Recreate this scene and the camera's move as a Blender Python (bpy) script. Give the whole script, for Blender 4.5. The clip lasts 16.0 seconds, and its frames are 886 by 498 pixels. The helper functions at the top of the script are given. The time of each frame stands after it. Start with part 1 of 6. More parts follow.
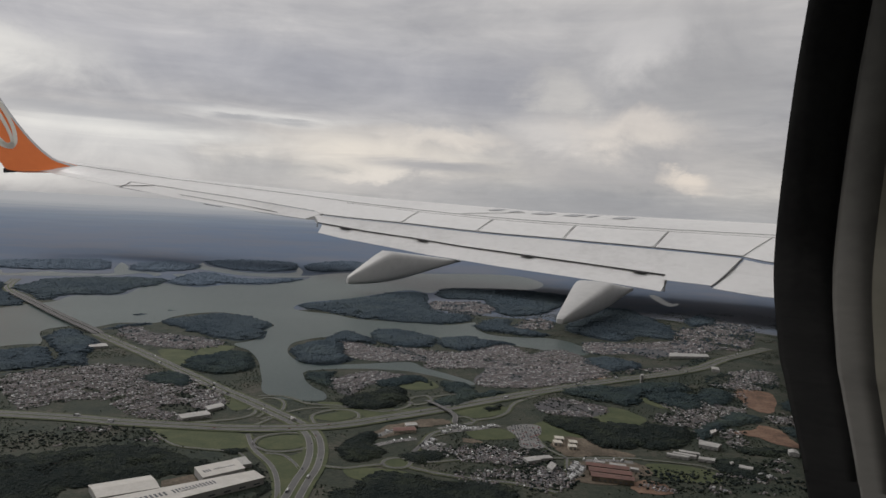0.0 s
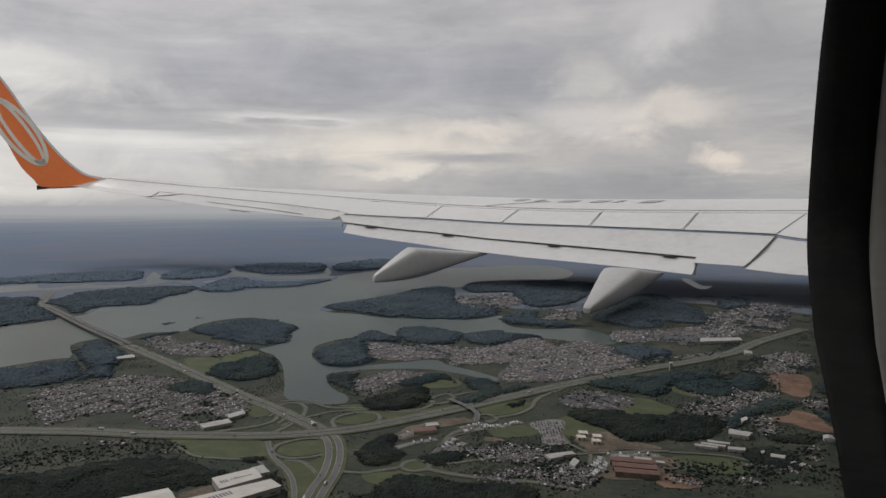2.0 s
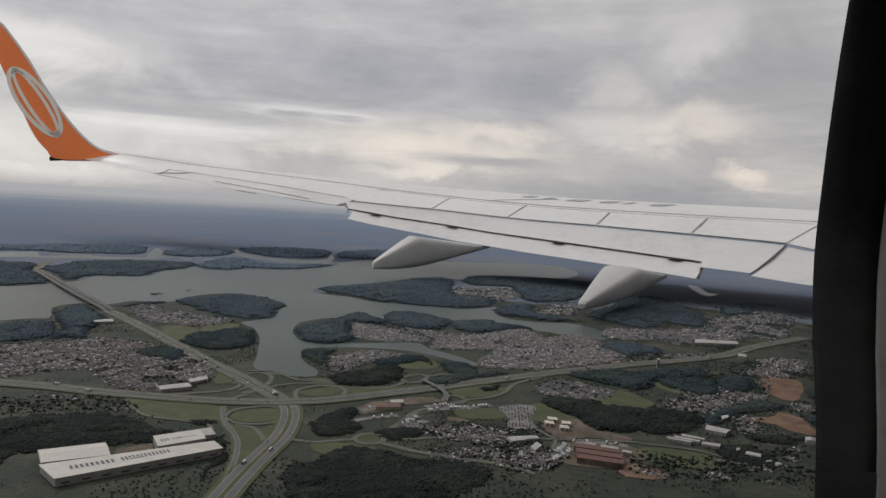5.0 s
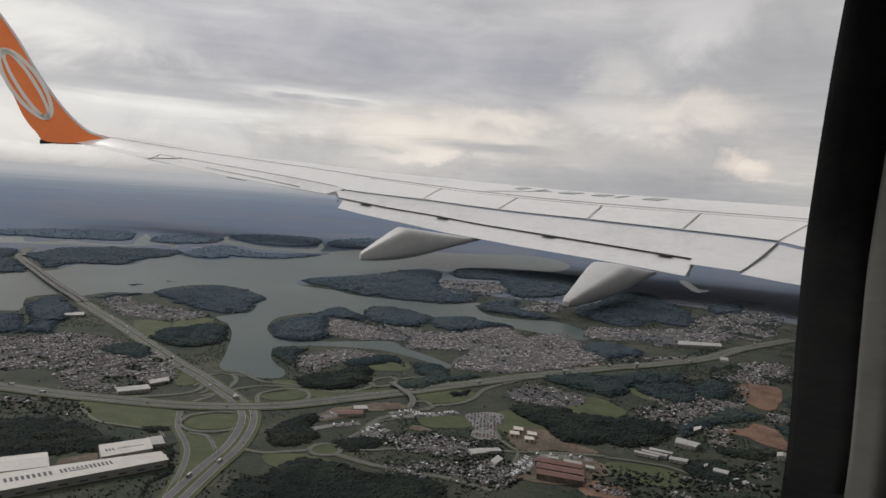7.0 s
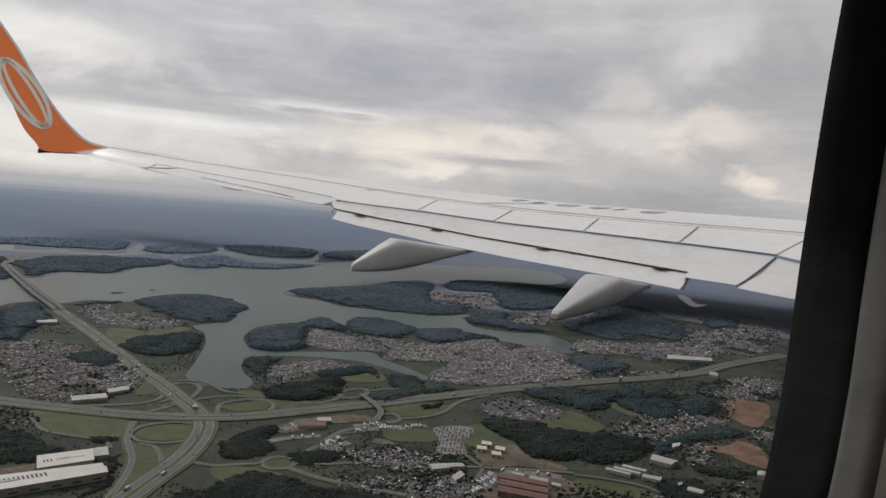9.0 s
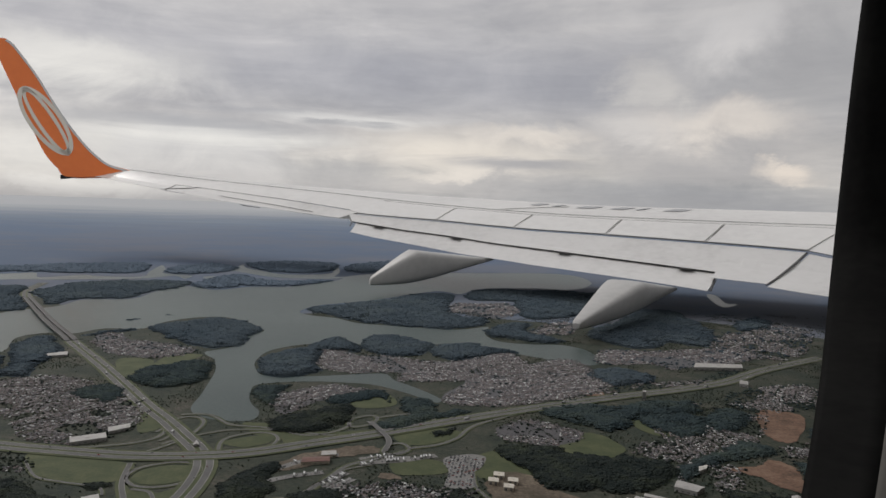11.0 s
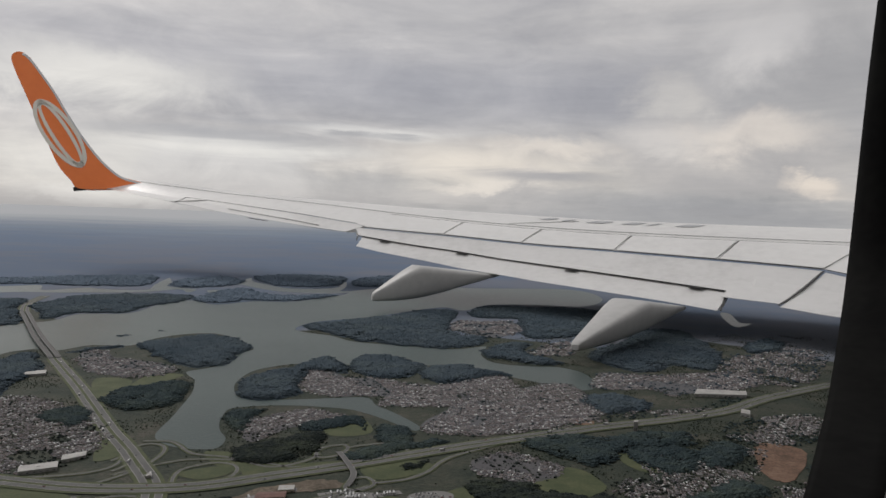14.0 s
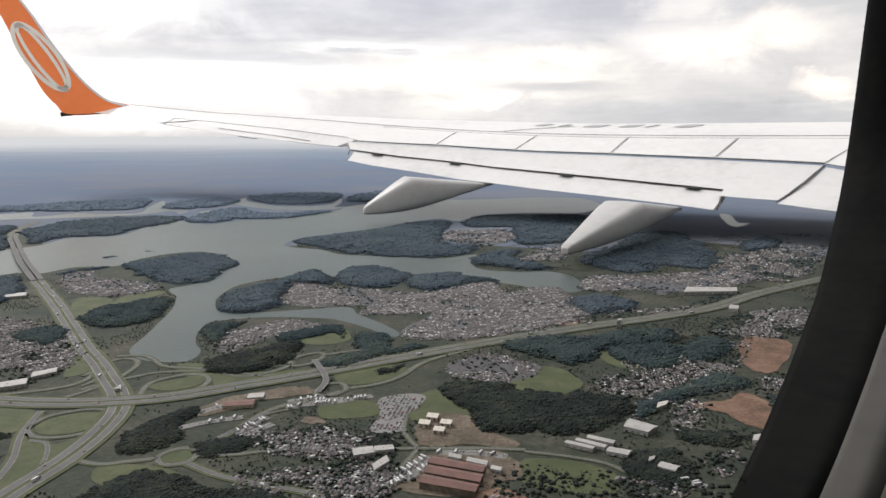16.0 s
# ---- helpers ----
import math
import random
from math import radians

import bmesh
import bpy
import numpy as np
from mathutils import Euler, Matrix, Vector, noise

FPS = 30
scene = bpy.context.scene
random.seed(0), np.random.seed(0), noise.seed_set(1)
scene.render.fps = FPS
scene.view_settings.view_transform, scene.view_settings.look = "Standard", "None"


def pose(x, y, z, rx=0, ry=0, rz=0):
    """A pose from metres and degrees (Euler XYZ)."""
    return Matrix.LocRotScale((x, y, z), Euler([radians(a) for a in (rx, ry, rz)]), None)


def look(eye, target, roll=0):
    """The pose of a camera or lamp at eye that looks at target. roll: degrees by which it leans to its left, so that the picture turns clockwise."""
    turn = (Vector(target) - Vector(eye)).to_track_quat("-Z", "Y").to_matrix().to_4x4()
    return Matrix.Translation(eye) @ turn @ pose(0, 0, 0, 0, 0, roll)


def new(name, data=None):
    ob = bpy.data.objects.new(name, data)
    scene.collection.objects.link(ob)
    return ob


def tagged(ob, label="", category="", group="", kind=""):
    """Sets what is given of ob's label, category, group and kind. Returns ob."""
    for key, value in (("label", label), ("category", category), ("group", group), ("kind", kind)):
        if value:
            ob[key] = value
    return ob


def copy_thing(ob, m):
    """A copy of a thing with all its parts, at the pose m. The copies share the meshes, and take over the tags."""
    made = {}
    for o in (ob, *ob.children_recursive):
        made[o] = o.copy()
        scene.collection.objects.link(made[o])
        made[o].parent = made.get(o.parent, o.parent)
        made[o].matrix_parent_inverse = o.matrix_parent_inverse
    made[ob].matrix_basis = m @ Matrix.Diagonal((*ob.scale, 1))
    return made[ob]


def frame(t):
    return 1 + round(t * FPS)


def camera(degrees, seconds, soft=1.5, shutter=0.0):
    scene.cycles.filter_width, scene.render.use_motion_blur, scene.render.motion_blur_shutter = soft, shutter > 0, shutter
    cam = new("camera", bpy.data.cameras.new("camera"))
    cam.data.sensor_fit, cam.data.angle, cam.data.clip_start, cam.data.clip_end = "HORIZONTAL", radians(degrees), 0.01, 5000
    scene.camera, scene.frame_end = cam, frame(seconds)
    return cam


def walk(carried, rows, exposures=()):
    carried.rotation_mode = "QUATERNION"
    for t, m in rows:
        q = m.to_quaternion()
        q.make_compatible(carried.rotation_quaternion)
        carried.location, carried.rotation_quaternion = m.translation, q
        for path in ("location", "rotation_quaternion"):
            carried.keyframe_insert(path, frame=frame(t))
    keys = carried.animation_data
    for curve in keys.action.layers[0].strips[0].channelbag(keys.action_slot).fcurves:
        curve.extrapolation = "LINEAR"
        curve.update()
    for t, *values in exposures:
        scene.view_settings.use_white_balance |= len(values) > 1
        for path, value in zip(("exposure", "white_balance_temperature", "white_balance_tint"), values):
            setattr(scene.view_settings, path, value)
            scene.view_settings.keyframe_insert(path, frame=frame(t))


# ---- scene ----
import itertools

from mathutils.geometry import tessellate_polygon

# the camera glides forward over the land, one metre up in this model of it
cam = camera(63.8, 16.0, soft=1.55)
ROWS = [
    (0.0, 0.026, -0.330, 1.125, 87.12, -3.03, 0.20),
    (0.5, 0.044, -0.317, 1.146, 86.96, -2.86, 0.17),
    (1.0, 0.070, -0.302, 1.160, 87.11, -3.03, 0.34),
    (1.5, 0.102, -0.285, 1.160, 86.92, -1.88, 1.97),
    (2.0, 0.133, -0.265, 1.146, 86.47, 0.07, 2.69),
    (2.5, 0.166, -0.245, 1.108, 88.15, 1.57, 2.84),
    (3.0, 0.200, -0.227, 1.048, 87.85, 0.42, 5.23),
    (3.5, 0.233, -0.205, 0.993, 87.54, -1.88, 4.55),
    (4.0, 0.267, -0.179, 0.973, 87.46, -2.77, 3.90),
    (6.5, 0.451, -0.025, 1.063, 85.18, -3.66, 4.78),
    (7.0, 0.487, 0.004, 1.082, 85.39, -4.05, 4.38),
    (7.5, 0.525, 0.035, 1.093, 85.19, -3.11, 5.08),
    (8.0, 0.565, 0.068, 1.092, 86.12, -2.87, 5.65),
    (8.5, 0.608, 0.100, 1.067, 85.42, 0.93, 6.03),
    (9.0, 0.658, 0.141, 1.047, 86.51, -4.47, 4.93),
    (11.5, 0.781, 0.359, 1.139, 86.77, -1.47, 7.32),
    (12.0, 0.819, 0.398, 1.158, 86.06, -1.46, 7.43),
    (12.5, 0.859, 0.431, 1.169, 86.46, -1.13, 8.03),
    (13.0, 0.895, 0.460, 1.170, 86.40, -1.16, 7.97),
    (13.5, 0.929, 0.494, 1.169, 86.02, -0.82, 7.16),
    (14.0, 0.965, 0.536, 1.161, 87.63, -2.10, 8.84),
    (14.5, 1.004, 0.574, 1.141, 85.97, -1.39, 8.23),
    (15.0, 1.046, 0.617, 1.124, 82.45, -1.08, 5.54),
    (15.5, 1.083, 0.657, 1.107, 80.88, -2.02, 3.45),
    (16.0, 1.121, 0.696, 1.074, 80.94, 0.14, 9.20),
]
EXPOSURES = ((0.0, -0.14), (0.5, -0.2), (1.0, -0.14), (2.0, -0.14), (2.5, -0.1), (4.0, -0.1), (7.0, 0.02), (9.0, 0.04), (11.5, -0.1), (14.0, -0.1), (14.5, -0.22), (15.0, 0.12), (15.5, 0.50), (16.0, 0.72))
walk(cam, [(t, pose(x, y, z, rx, ry, rz)) for t, x, y, z, rx, ry, rz in ROWS], [(t, stops, 6590, 12) for t, stops in EXPOSURES])

# ---- world, sun and exposure ----
SUN_AZ, SUN_EL = 52.0, 38.0  # degrees to the left of +y, and up


def cloudy_world():
    world = bpy.data.worlds.new("overcast_sky")
    scene.world = world
    world.use_nodes = True
    nt = world.node_tree
    nt.nodes.clear()
    N, L = nt.nodes.new, nt.links.new

    def math_node(op, a, b=None, c=None):
        n = N("ShaderNodeMath")
        n.operation = op
        for i, v in enumerate((a, b, c)):
            if v is None:
                continue
            if isinstance(v, (int, float)):
                n.inputs[i].default_value = v
            else:
                L(v, n.inputs[i])
        return n.outputs[0]

    def noise_node(vector, scale, detail, rough, distortion=0.0):
        n = N("ShaderNodeTexNoise")
        n.inputs["Scale"].default_value = scale
        n.inputs["Detail"].default_value = detail
        n.inputs["Roughness"].default_value = rough
        n.inputs["Distortion"].default_value = distortion
        L(vector, n.inputs["Vector"])
        return n.outputs["Fac"]

    def ramp(fac, stops):
        n = N("ShaderNodeValToRGB")
        while len(n.color_ramp.elements) < len(stops):
            n.color_ramp.elements.new(0.5)
        for e, (at, col) in zip(n.color_ramp.elements, stops):
            e.position, e.color = at, (*col, 1)
        L(fac, n.inputs["Fac"])
        return n.outputs["Color"]

    def mix(fac, a, b, blend="MIX"):
        n = N("ShaderNodeMix")
        n.data_type, n.blend_type = "RGBA", blend
        for i, v in ((0, fac), (6, a), (7, b)):
            if isinstance(v, (int, float)):
                n.inputs[i].default_value = v
            elif isinstance(v, tuple):
                n.inputs[i].default_value = (*v, 1)
            else:
                L(v, n.inputs[i])
        return n.outputs[2]

    tc = N("ShaderNodeTexCoord")
    sep = N("ShaderNodeSeparateXYZ")
    L(tc.outputs["Generated"], sep.inputs[0])
    x, y, z = sep.outputs
    up = math_node("MAXIMUM", z, 0.0)
    # a flat cloud deck seen from below: directions thrown on a level sheet
    low = math_node("ADD", up, 0.10)
    deck = N("ShaderNodeCombineXYZ")
    L(math_node("DIVIDE", x, low), deck.inputs[0])
    L(math_node("DIVIDE", y, low), deck.inputs[1])
    big = noise_node(deck.outputs[0], 0.55, 5.0, 0.55, 0.7)
    fine = noise_node(deck.outputs[0], 2.1, 7.0, 0.62, 1.0)
    # long streaks and heaped clouds that stand up over the horizon
    def stretched(k):
        n = N("ShaderNodeCombineXYZ")
        L(x, n.inputs[0])
        L(y, n.inputs[1])
        L(math_node("MULTIPLY", z, k), n.inputs[2])
        return n.outputs[0]

    heaps = noise_node(stretched(1.9), 5.2, 8.0, 0.58, 0.25)
    streaks = noise_node(stretched(6.0), 2.2, 5.0, 0.55, 0.9)
    # the tone by height, its layers bent up and down by the noise
    bend = math_node("MULTIPLY_ADD", math_node("SUBTRACT", big, 0.5), 0.10, math_node("MULTIPLY_ADD", math_node("SUBTRACT", heaps, 0.5), 0.06, z))
    layers = ramp(bend, ((0.0, (0.40, 0.405, 0.41)), (0.03, (0.45, 0.45, 0.445)), (0.07, (0.50, 0.49, 0.475)), (0.11, (0.45, 0.445, 0.445)), (0.15, (0.40, 0.40, 0.41)), (0.20, (0.43, 0.43, 0.44)), (0.27, (0.50, 0.495, 0.49)), (0.6, (0.50, 0.50, 0.50))))
    light = ramp(streaks, ((0.34, (0.84, 0.845, 0.865)), (0.46, (0.96, 0.96, 0.965)), (0.54, (1.03, 1.025, 1.02)), (0.66, (1.16, 1.15, 1.13))))
    sky_col = mix(1.0, layers, light, "MULTIPLY")
    tone = ramp(math_node("ADD", math_node("MULTIPLY", big, 0.5), math_node("MULTIPLY", fine, 0.5)), ((0.34, (0.78, 0.785, 0.805)), (0.5, (0.97, 0.97, 0.97)), (0.66, (1.16, 1.155, 1.14))))
    sky_col = mix(0.85, sky_col, tone, "MULTIPLY")
    # compass degrees (right of +y) and height in degrees, drawn out of shape by noise: gently for streaks, in curls for heaps
    turn = math_node("MULTIPLY", math_node("ARCTAN2", x, y), 57.29578)
    height = math_node("MULTIPLY", math_node("ARCSINE", z), 57.29578)
    curl_a, curl_b = noise_node(stretched(1.3), 9.0, 9.0, 0.60, 0.3), noise_node(stretched(1.5), 7.3, 9.0, 0.62, 0.5)
    drift_a, drift_b = noise_node(stretched(5.0), 3.1, 5.0, 0.55, 0.6), noise_node(stretched(7.0), 4.3, 6.0, 0.6, 0.8)

    def shaken(value, noise_out, amount):
        return math_node("MULTIPLY_ADD", math_node("SUBTRACT", noise_out, 0.5), amount, value)

    heap_at = (shaken(turn, curl_a, 9.0), shaken(height, curl_b, 6.0))
    streak_at = (shaken(turn, drift_a, 14.0), shaken(height, drift_b, 2.0))

    def cloud(under, kind, at, reach, colour, strength, soft):
        """One cloud mass over the sky so far: its middle and reach in degrees, its tone, how much it covers, how soft its rim is."""
        ca, ch = heap_at if kind == "heap" else streak_at
        da = math_node("DIVIDE", math_node("SUBTRACT", ca, at[0]), reach[0])
        dh = math_node("DIVIDE", math_node("SUBTRACT", ch, at[1]), reach[1])
        away = math_node("SQRT", math_node("MULTIPLY_ADD", da, da, math_node("MULTIPLY", dh, dh)))
        rim = N("ShaderNodeMapRange")
        rim.interpolation_type = "SMOOTHSTEP"
        L(away, rim.inputs[0])
        for i, v in ((1, 1.0 - soft), (2, 1.0 + 0.3 * soft), (3, strength), (4, 0.0)):
            rim.inputs[i].default_value = v
        return mix(rim.outputs[0], under, colour)

    for c in (
        ("streak", (-9.0, 10.2), (30.0, 3.20), (0.325, 0.332, 0.365), 0.60, 0.95),
        ("streak", (6.0, 9.2), (12.0, 2.40), (0.330, 0.335, 0.365), 0.45, 0.95),
        ("heap", (-35.0, 9.4), (11.0, 2.60), (0.662, 0.655, 0.619), 0.92, 0.81),
        ("streak", (-33.0, 2.6), (13.0, 3.60), (0.616, 0.616, 0.597), 0.75, 0.81),
        ("heap", (-26.0, 3.0), (7.5, 3.20), (0.530, 0.530, 0.530), 0.86, 0.35),
        ("heap", (-24.5, 1.6), (7.5, 2.20), (0.424, 0.426, 0.435), 0.69, 0.90),
        ("heap", (-16.0, 1.9), (5.5, 2.00), (0.403, 0.405, 0.413), 0.69, 0.70),
        ("streak", (-25.0, 4.9), (11.0, 0.80), (0.662, 0.661, 0.636), 0.75, 0.81),
        ("streak", (-26.0, 5.8), (10.0, 0.60), (0.340, 0.347, 0.365), 0.75, 0.85),
        ("streak", (-20.5, 6.9), (10.0, 0.55), (0.340, 0.345, 0.365), 0.65, 0.85),
        ("streak", (-14.0, 6.6), (8.5, 0.70), (0.662, 0.658, 0.636), 0.88, 0.77),
        ("streak", (-16.0, 6.3), (2.6, 0.36), (0.340, 0.345, 0.360), 0.75, 0.80),
        ("streak", (-12.0, 6.4), (2.6, 0.34), (0.350, 0.355, 0.370), 0.75, 0.80),
        ("streak", (-5.0, 4.6), (12.5, 2.00), (0.719, 0.674, 0.604), 0.92, 0.81),
        ("heap", (0.5, 5.6), (6.5, 1.30), (0.730, 0.679, 0.610), 0.75, 0.81),
        ("heap", (-5.0, 2.2), (10.0, 1.30), (0.466, 0.458, 0.456), 0.75, 0.80),
        ("heap", (-5.5, 3.1), (6.0, 0.80), (0.719, 0.679, 0.622), 0.75, 0.81),
        ("streak", (-0.8, 3.8), (7.5, 0.55), (0.350, 0.353, 0.372), 0.80, 0.80),
        ("heap", (17.5, 12.0), (9.5, 5.40), (0.424, 0.422, 0.420), 0.69, 0.50),
        ("heap", (14.5, 13.6), (4.5, 3.20), (0.605, 0.596, 0.587), 0.75, 0.81),
        ("heap", (20.0, 11.0), (4.0, 3.40), (0.366, 0.366, 0.371), 0.69, 0.95),
        ("heap", (8.8, 9.6), (3.4, 2.00), (0.582, 0.567, 0.537), 0.75, 0.68),
        ("heap", (13.0, 5.2), (9.5, 3.40), (0.456, 0.445, 0.440), 0.90, 0.40),
        ("heap", (14.5, 7.2), (6.0, 1.80), (0.685, 0.641, 0.587), 0.92, 0.77),
        ("heap", (8.5, 6.6), (3.8, 1.50), (0.628, 0.607, 0.582), 0.75, 0.77),
        ("heap", (14.0, 3.6), (7.0, 1.30), (0.392, 0.389, 0.398), 0.69, 0.95),
        ("heap", (18.0, 3.4), (2.6, 0.90), (0.776, 0.708, 0.627), 0.92, 0.77),
        ("streak", (11.0, 1.6), (19.0, 1.60), (0.325, 0.338, 0.365), 0.70, 0.95),
        ("heap", (-33.0, 0.8), (7.0, 0.80), (0.685, 0.689, 0.669), 0.88, 0.77),
    ):
        sky_col = cloud(sky_col, *c)
    # curls of light and shade in the heaps, below the flat deck
    curls = ramp(math_node("ADD", math_node("MULTIPLY", curl_b, 0.6), math_node("MULTIPLY", drift_b, 0.4)), ((0.34, (0.84, 0.84, 0.855)), (0.5, (0.99, 0.99, 0.99)), (0.66, (1.15, 1.14, 1.12))))
    lower = N("ShaderNodeMapRange")
    lower.interpolation_type = "SMOOTHSTEP"
    L(z, lower.inputs[0])
    for i, v in ((1, 0.16), (2, 0.30), (3, 0.9), (4, 0.3)):
        lower.inputs[i].default_value = v
    sky_col = mix(lower.outputs[0], sky_col, curls, "MULTIPLY")
    # thinner cloud, and so more light, towards the left
    side = N("ShaderNodeMapRange")
    L(x, side.inputs[0])
    for i, v in ((1, -0.7), (2, 0.3), (3, 1.24), (4, 1.0)):
        side.inputs[i].default_value = v
    wide = N("ShaderNodeVectorMath")
    wide.operation = "SCALE"
    L(sky_col, wide.inputs[0])
    L(side.outputs[0], wide.inputs[3])
    sky_col = wide.outputs[0]
    # grey murk along the horizon
    murk = N("ShaderNodeMapRange")
    murk.interpolation_type = "SMOOTHSTEP"
    L(z, murk.inputs[0])
    for i, v in ((1, -0.005), (2, 0.03), (3, 0.8), (4, 0.0)):
        murk.inputs[i].default_value = v
    sky_col = mix(murk.outputs[0], sky_col, (0.37, 0.385, 0.405))
    # an overcast sky is brighter overhead
    top = N("ShaderNodeMapRange")
    L(z, top.inputs[0])
    for i, v in ((1, 0.42), (2, 0.95), (3, 1.0), (4, 1.7)):
        top.inputs[i].default_value = v
    gain = N("ShaderNodeVectorMath")
    gain.operation = "SCALE"
    L(sky_col, gain.inputs[0])
    L(top.outputs[0], gain.inputs[3])
    # clear air above the clouds adds a little blue
    sky = N("ShaderNodeTexSky")
    sky.sky_type, sky.sun_disc = "NISHITA", False
    sky.sun_elevation, sky.sun_rotation = radians(SUN_EL), radians(-SUN_AZ)
    veil = N("ShaderNodeBackground")
    L(sky.outputs[0], veil.inputs[0])
    veil.inputs[1].default_value = 0.006
    clouds = N("ShaderNodeBackground")
    L(gain.outputs[0], clouds.inputs[0])
    clouds.inputs[1].default_value = 1.0
    add, out = N("ShaderNodeAddShader"), N("ShaderNodeOutputWorld")
    L(veil.outputs[0], add.inputs[0])
    L(clouds.outputs[0], add.inputs[1])
    L(add.outputs[0], out.inputs[0])


cloudy_world()
sun = new("sun", bpy.data.lights.new("sun", "SUN"))
sun.data.energy, sun.data.angle, sun.data.color = 1.15, radians(14), (1.0, 0.98, 0.94)
az, el = radians(SUN_AZ), radians(SUN_EL)
sun.matrix_world = look((-math.sin(az) * math.cos(el) * 50, math.cos(az) * math.cos(el) * 50, math.sin(el) * 50), (0, 0, 0))


# ---- materials ----
def surface(name, colours, scale, rough=0.8, grain=6.0, bump=0.0, bump_scale=None, metal=0.0, specular=0.5, per="", per_colours=(), per_share=1.0, coat=0.0, alpha=None):
    """A mottled surface: colours over two sizes of noise; per: 'island' or 'object' adds a colour drawn for each piece."""
    m = bpy.data.materials.new(name)
    m.use_nodes = True
    nt = m.node_tree
    N, L = nt.nodes.new, nt.links.new
    b = nt.nodes["Principled BSDF"]
    geo = N("ShaderNodeNewGeometry")
    pos = geo.outputs["Position"]

    def noisy(s, detail, r=0.6):
        n = N("ShaderNodeTexNoise")
        n.inputs["Scale"].default_value, n.inputs["Detail"].default_value, n.inputs["Roughness"].default_value = s, detail, r
        L(pos, n.inputs["Vector"])
        return n.outputs["Fac"]

    def ramped(fac, cols, lo=0.36, hi=0.64, hard=False):
        n = N("ShaderNodeValToRGB")
        n.color_ramp.interpolation = "CONSTANT" if hard else "LINEAR"
        while len(n.color_ramp.elements) < len(cols):
            n.color_ramp.elements.new(0.5)
        for i, (e, c) in enumerate(zip(n.color_ramp.elements, cols)):
            e.position = lo + (hi - lo) * i / max(1, len(cols) - (0 if hard else 1))
            e.color = (*c, 1)
        L(fac, n.inputs["Fac"])
        return n.outputs["Color"]

    big, small = noisy(scale, 4.0), noisy(scale * grain, 5.0)
    both = N("ShaderNodeMath")
    both.operation = "MULTIPLY_ADD"
    L(small, both.inputs[0])
    both.inputs[1].default_value = 0.4
    half = N("ShaderNodeMath")
    half.operation = "MULTIPLY"
    L(big, half.inputs[0])
    half.inputs[1].default_value = 0.6
    L(half.outputs[0], both.inputs[2])
    col = ramped(both.outputs[0], colours)
    if per:
        if per == "island":
            rnd = geo.outputs["Random Per Island"]
        else:
            rnd = N("ShaderNodeObjectInfo").outputs["Random"]
        own = ramped(rnd, per_colours, 0.0, 1.0, True)
        mx = N("ShaderNodeMix")
        mx.data_type, mx.blend_type = "RGBA", "MIX"
        mx.inputs[0].default_value = per_share
        L(col, mx.inputs[6])
        L(own, mx.inputs[7])
        col = mx.outputs[2]
    L(col, b.inputs["Base Color"])
    b.inputs["Roughness"].default_value, b.inputs["Metallic"].default_value = rough, metal
    b.inputs["Specular IOR Level"].default_value = specular
    b.inputs["Coat Weight"].default_value = coat
    if bump:
        bp = N("ShaderNodeBump")
        bp.inputs["Strength"].default_value, bp.inputs["Distance"].default_value = 1.0, bump
        L(noisy(bump_scale or scale * grain, 5.0), bp.inputs["Height"])
        L(bp.outputs[0], b.inputs["Normal"])
    return m


M_GROUND = surface("scrub_ground", ((0.018, 0.027, 0.022), (0.031, 0.039, 0.029), (0.047, 0.051, 0.038), (0.078, 0.073, 0.059)), 3.4, 0.8, 11.0, 0.006, 60, specular=0.15)
M_BUSH = surface("bush_leaves", ((0.027, 0.036, 0.025), (0.043, 0.054, 0.034)), 6.0, 0.85, 6.0, per="island", per_colours=((0.024, 0.033, 0.025), (0.034, 0.044, 0.030), (0.047, 0.057, 0.037)), per_share=0.5, specular=0.1)
# three copies of the tree crowns with growing haze in their colours
M_FAR_HAZE_TREE = surface("far_hazed_crowns", ((0.092, 0.123, 0.160), (0.108, 0.140, 0.178)), 0.9, 0.85, 6.0, specular=0.05)
M_MID_HAZE_TREE = surface("mid_hazed_crowns", ((0.046, 0.066, 0.083), (0.063, 0.083, 0.100), (0.082, 0.105, 0.113)), 1.6, 0.9, 7.0, 0, per="island", per_colours=((0.053, 0.074, 0.090), (0.064, 0.084, 0.100), (0.073, 0.096, 0.106)), per_share=0.15, specular=0.04)
M_FAINT_HAZE_TREE = surface("faint_hazed_crowns", ((0.023, 0.036, 0.043), (0.040, 0.056, 0.058), (0.066, 0.083, 0.068)), 2.0, 0.9, 7.0, 0, per="island", per_colours=((0.030, 0.044, 0.050), (0.039, 0.054, 0.058), (0.050, 0.065, 0.064)), per_share=0.2, specular=0.05)
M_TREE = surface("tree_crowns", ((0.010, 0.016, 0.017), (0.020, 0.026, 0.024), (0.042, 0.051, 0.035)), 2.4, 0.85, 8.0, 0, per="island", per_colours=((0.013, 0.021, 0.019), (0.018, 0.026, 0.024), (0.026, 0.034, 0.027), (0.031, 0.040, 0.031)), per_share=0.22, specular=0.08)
M_GRASS = surface("mown_grass", ((0.044, 0.057, 0.027), (0.061, 0.073, 0.035), (0.085, 0.092, 0.046)), 9, 0.8, 9.0, specular=0.2)
M_SOIL = surface("bare_clay_soil", ((0.066, 0.047, 0.035), (0.148, 0.090, 0.063), (0.221, 0.147, 0.105)), 7, 0.85, 9.0, 0.004, 60, specular=0.2)
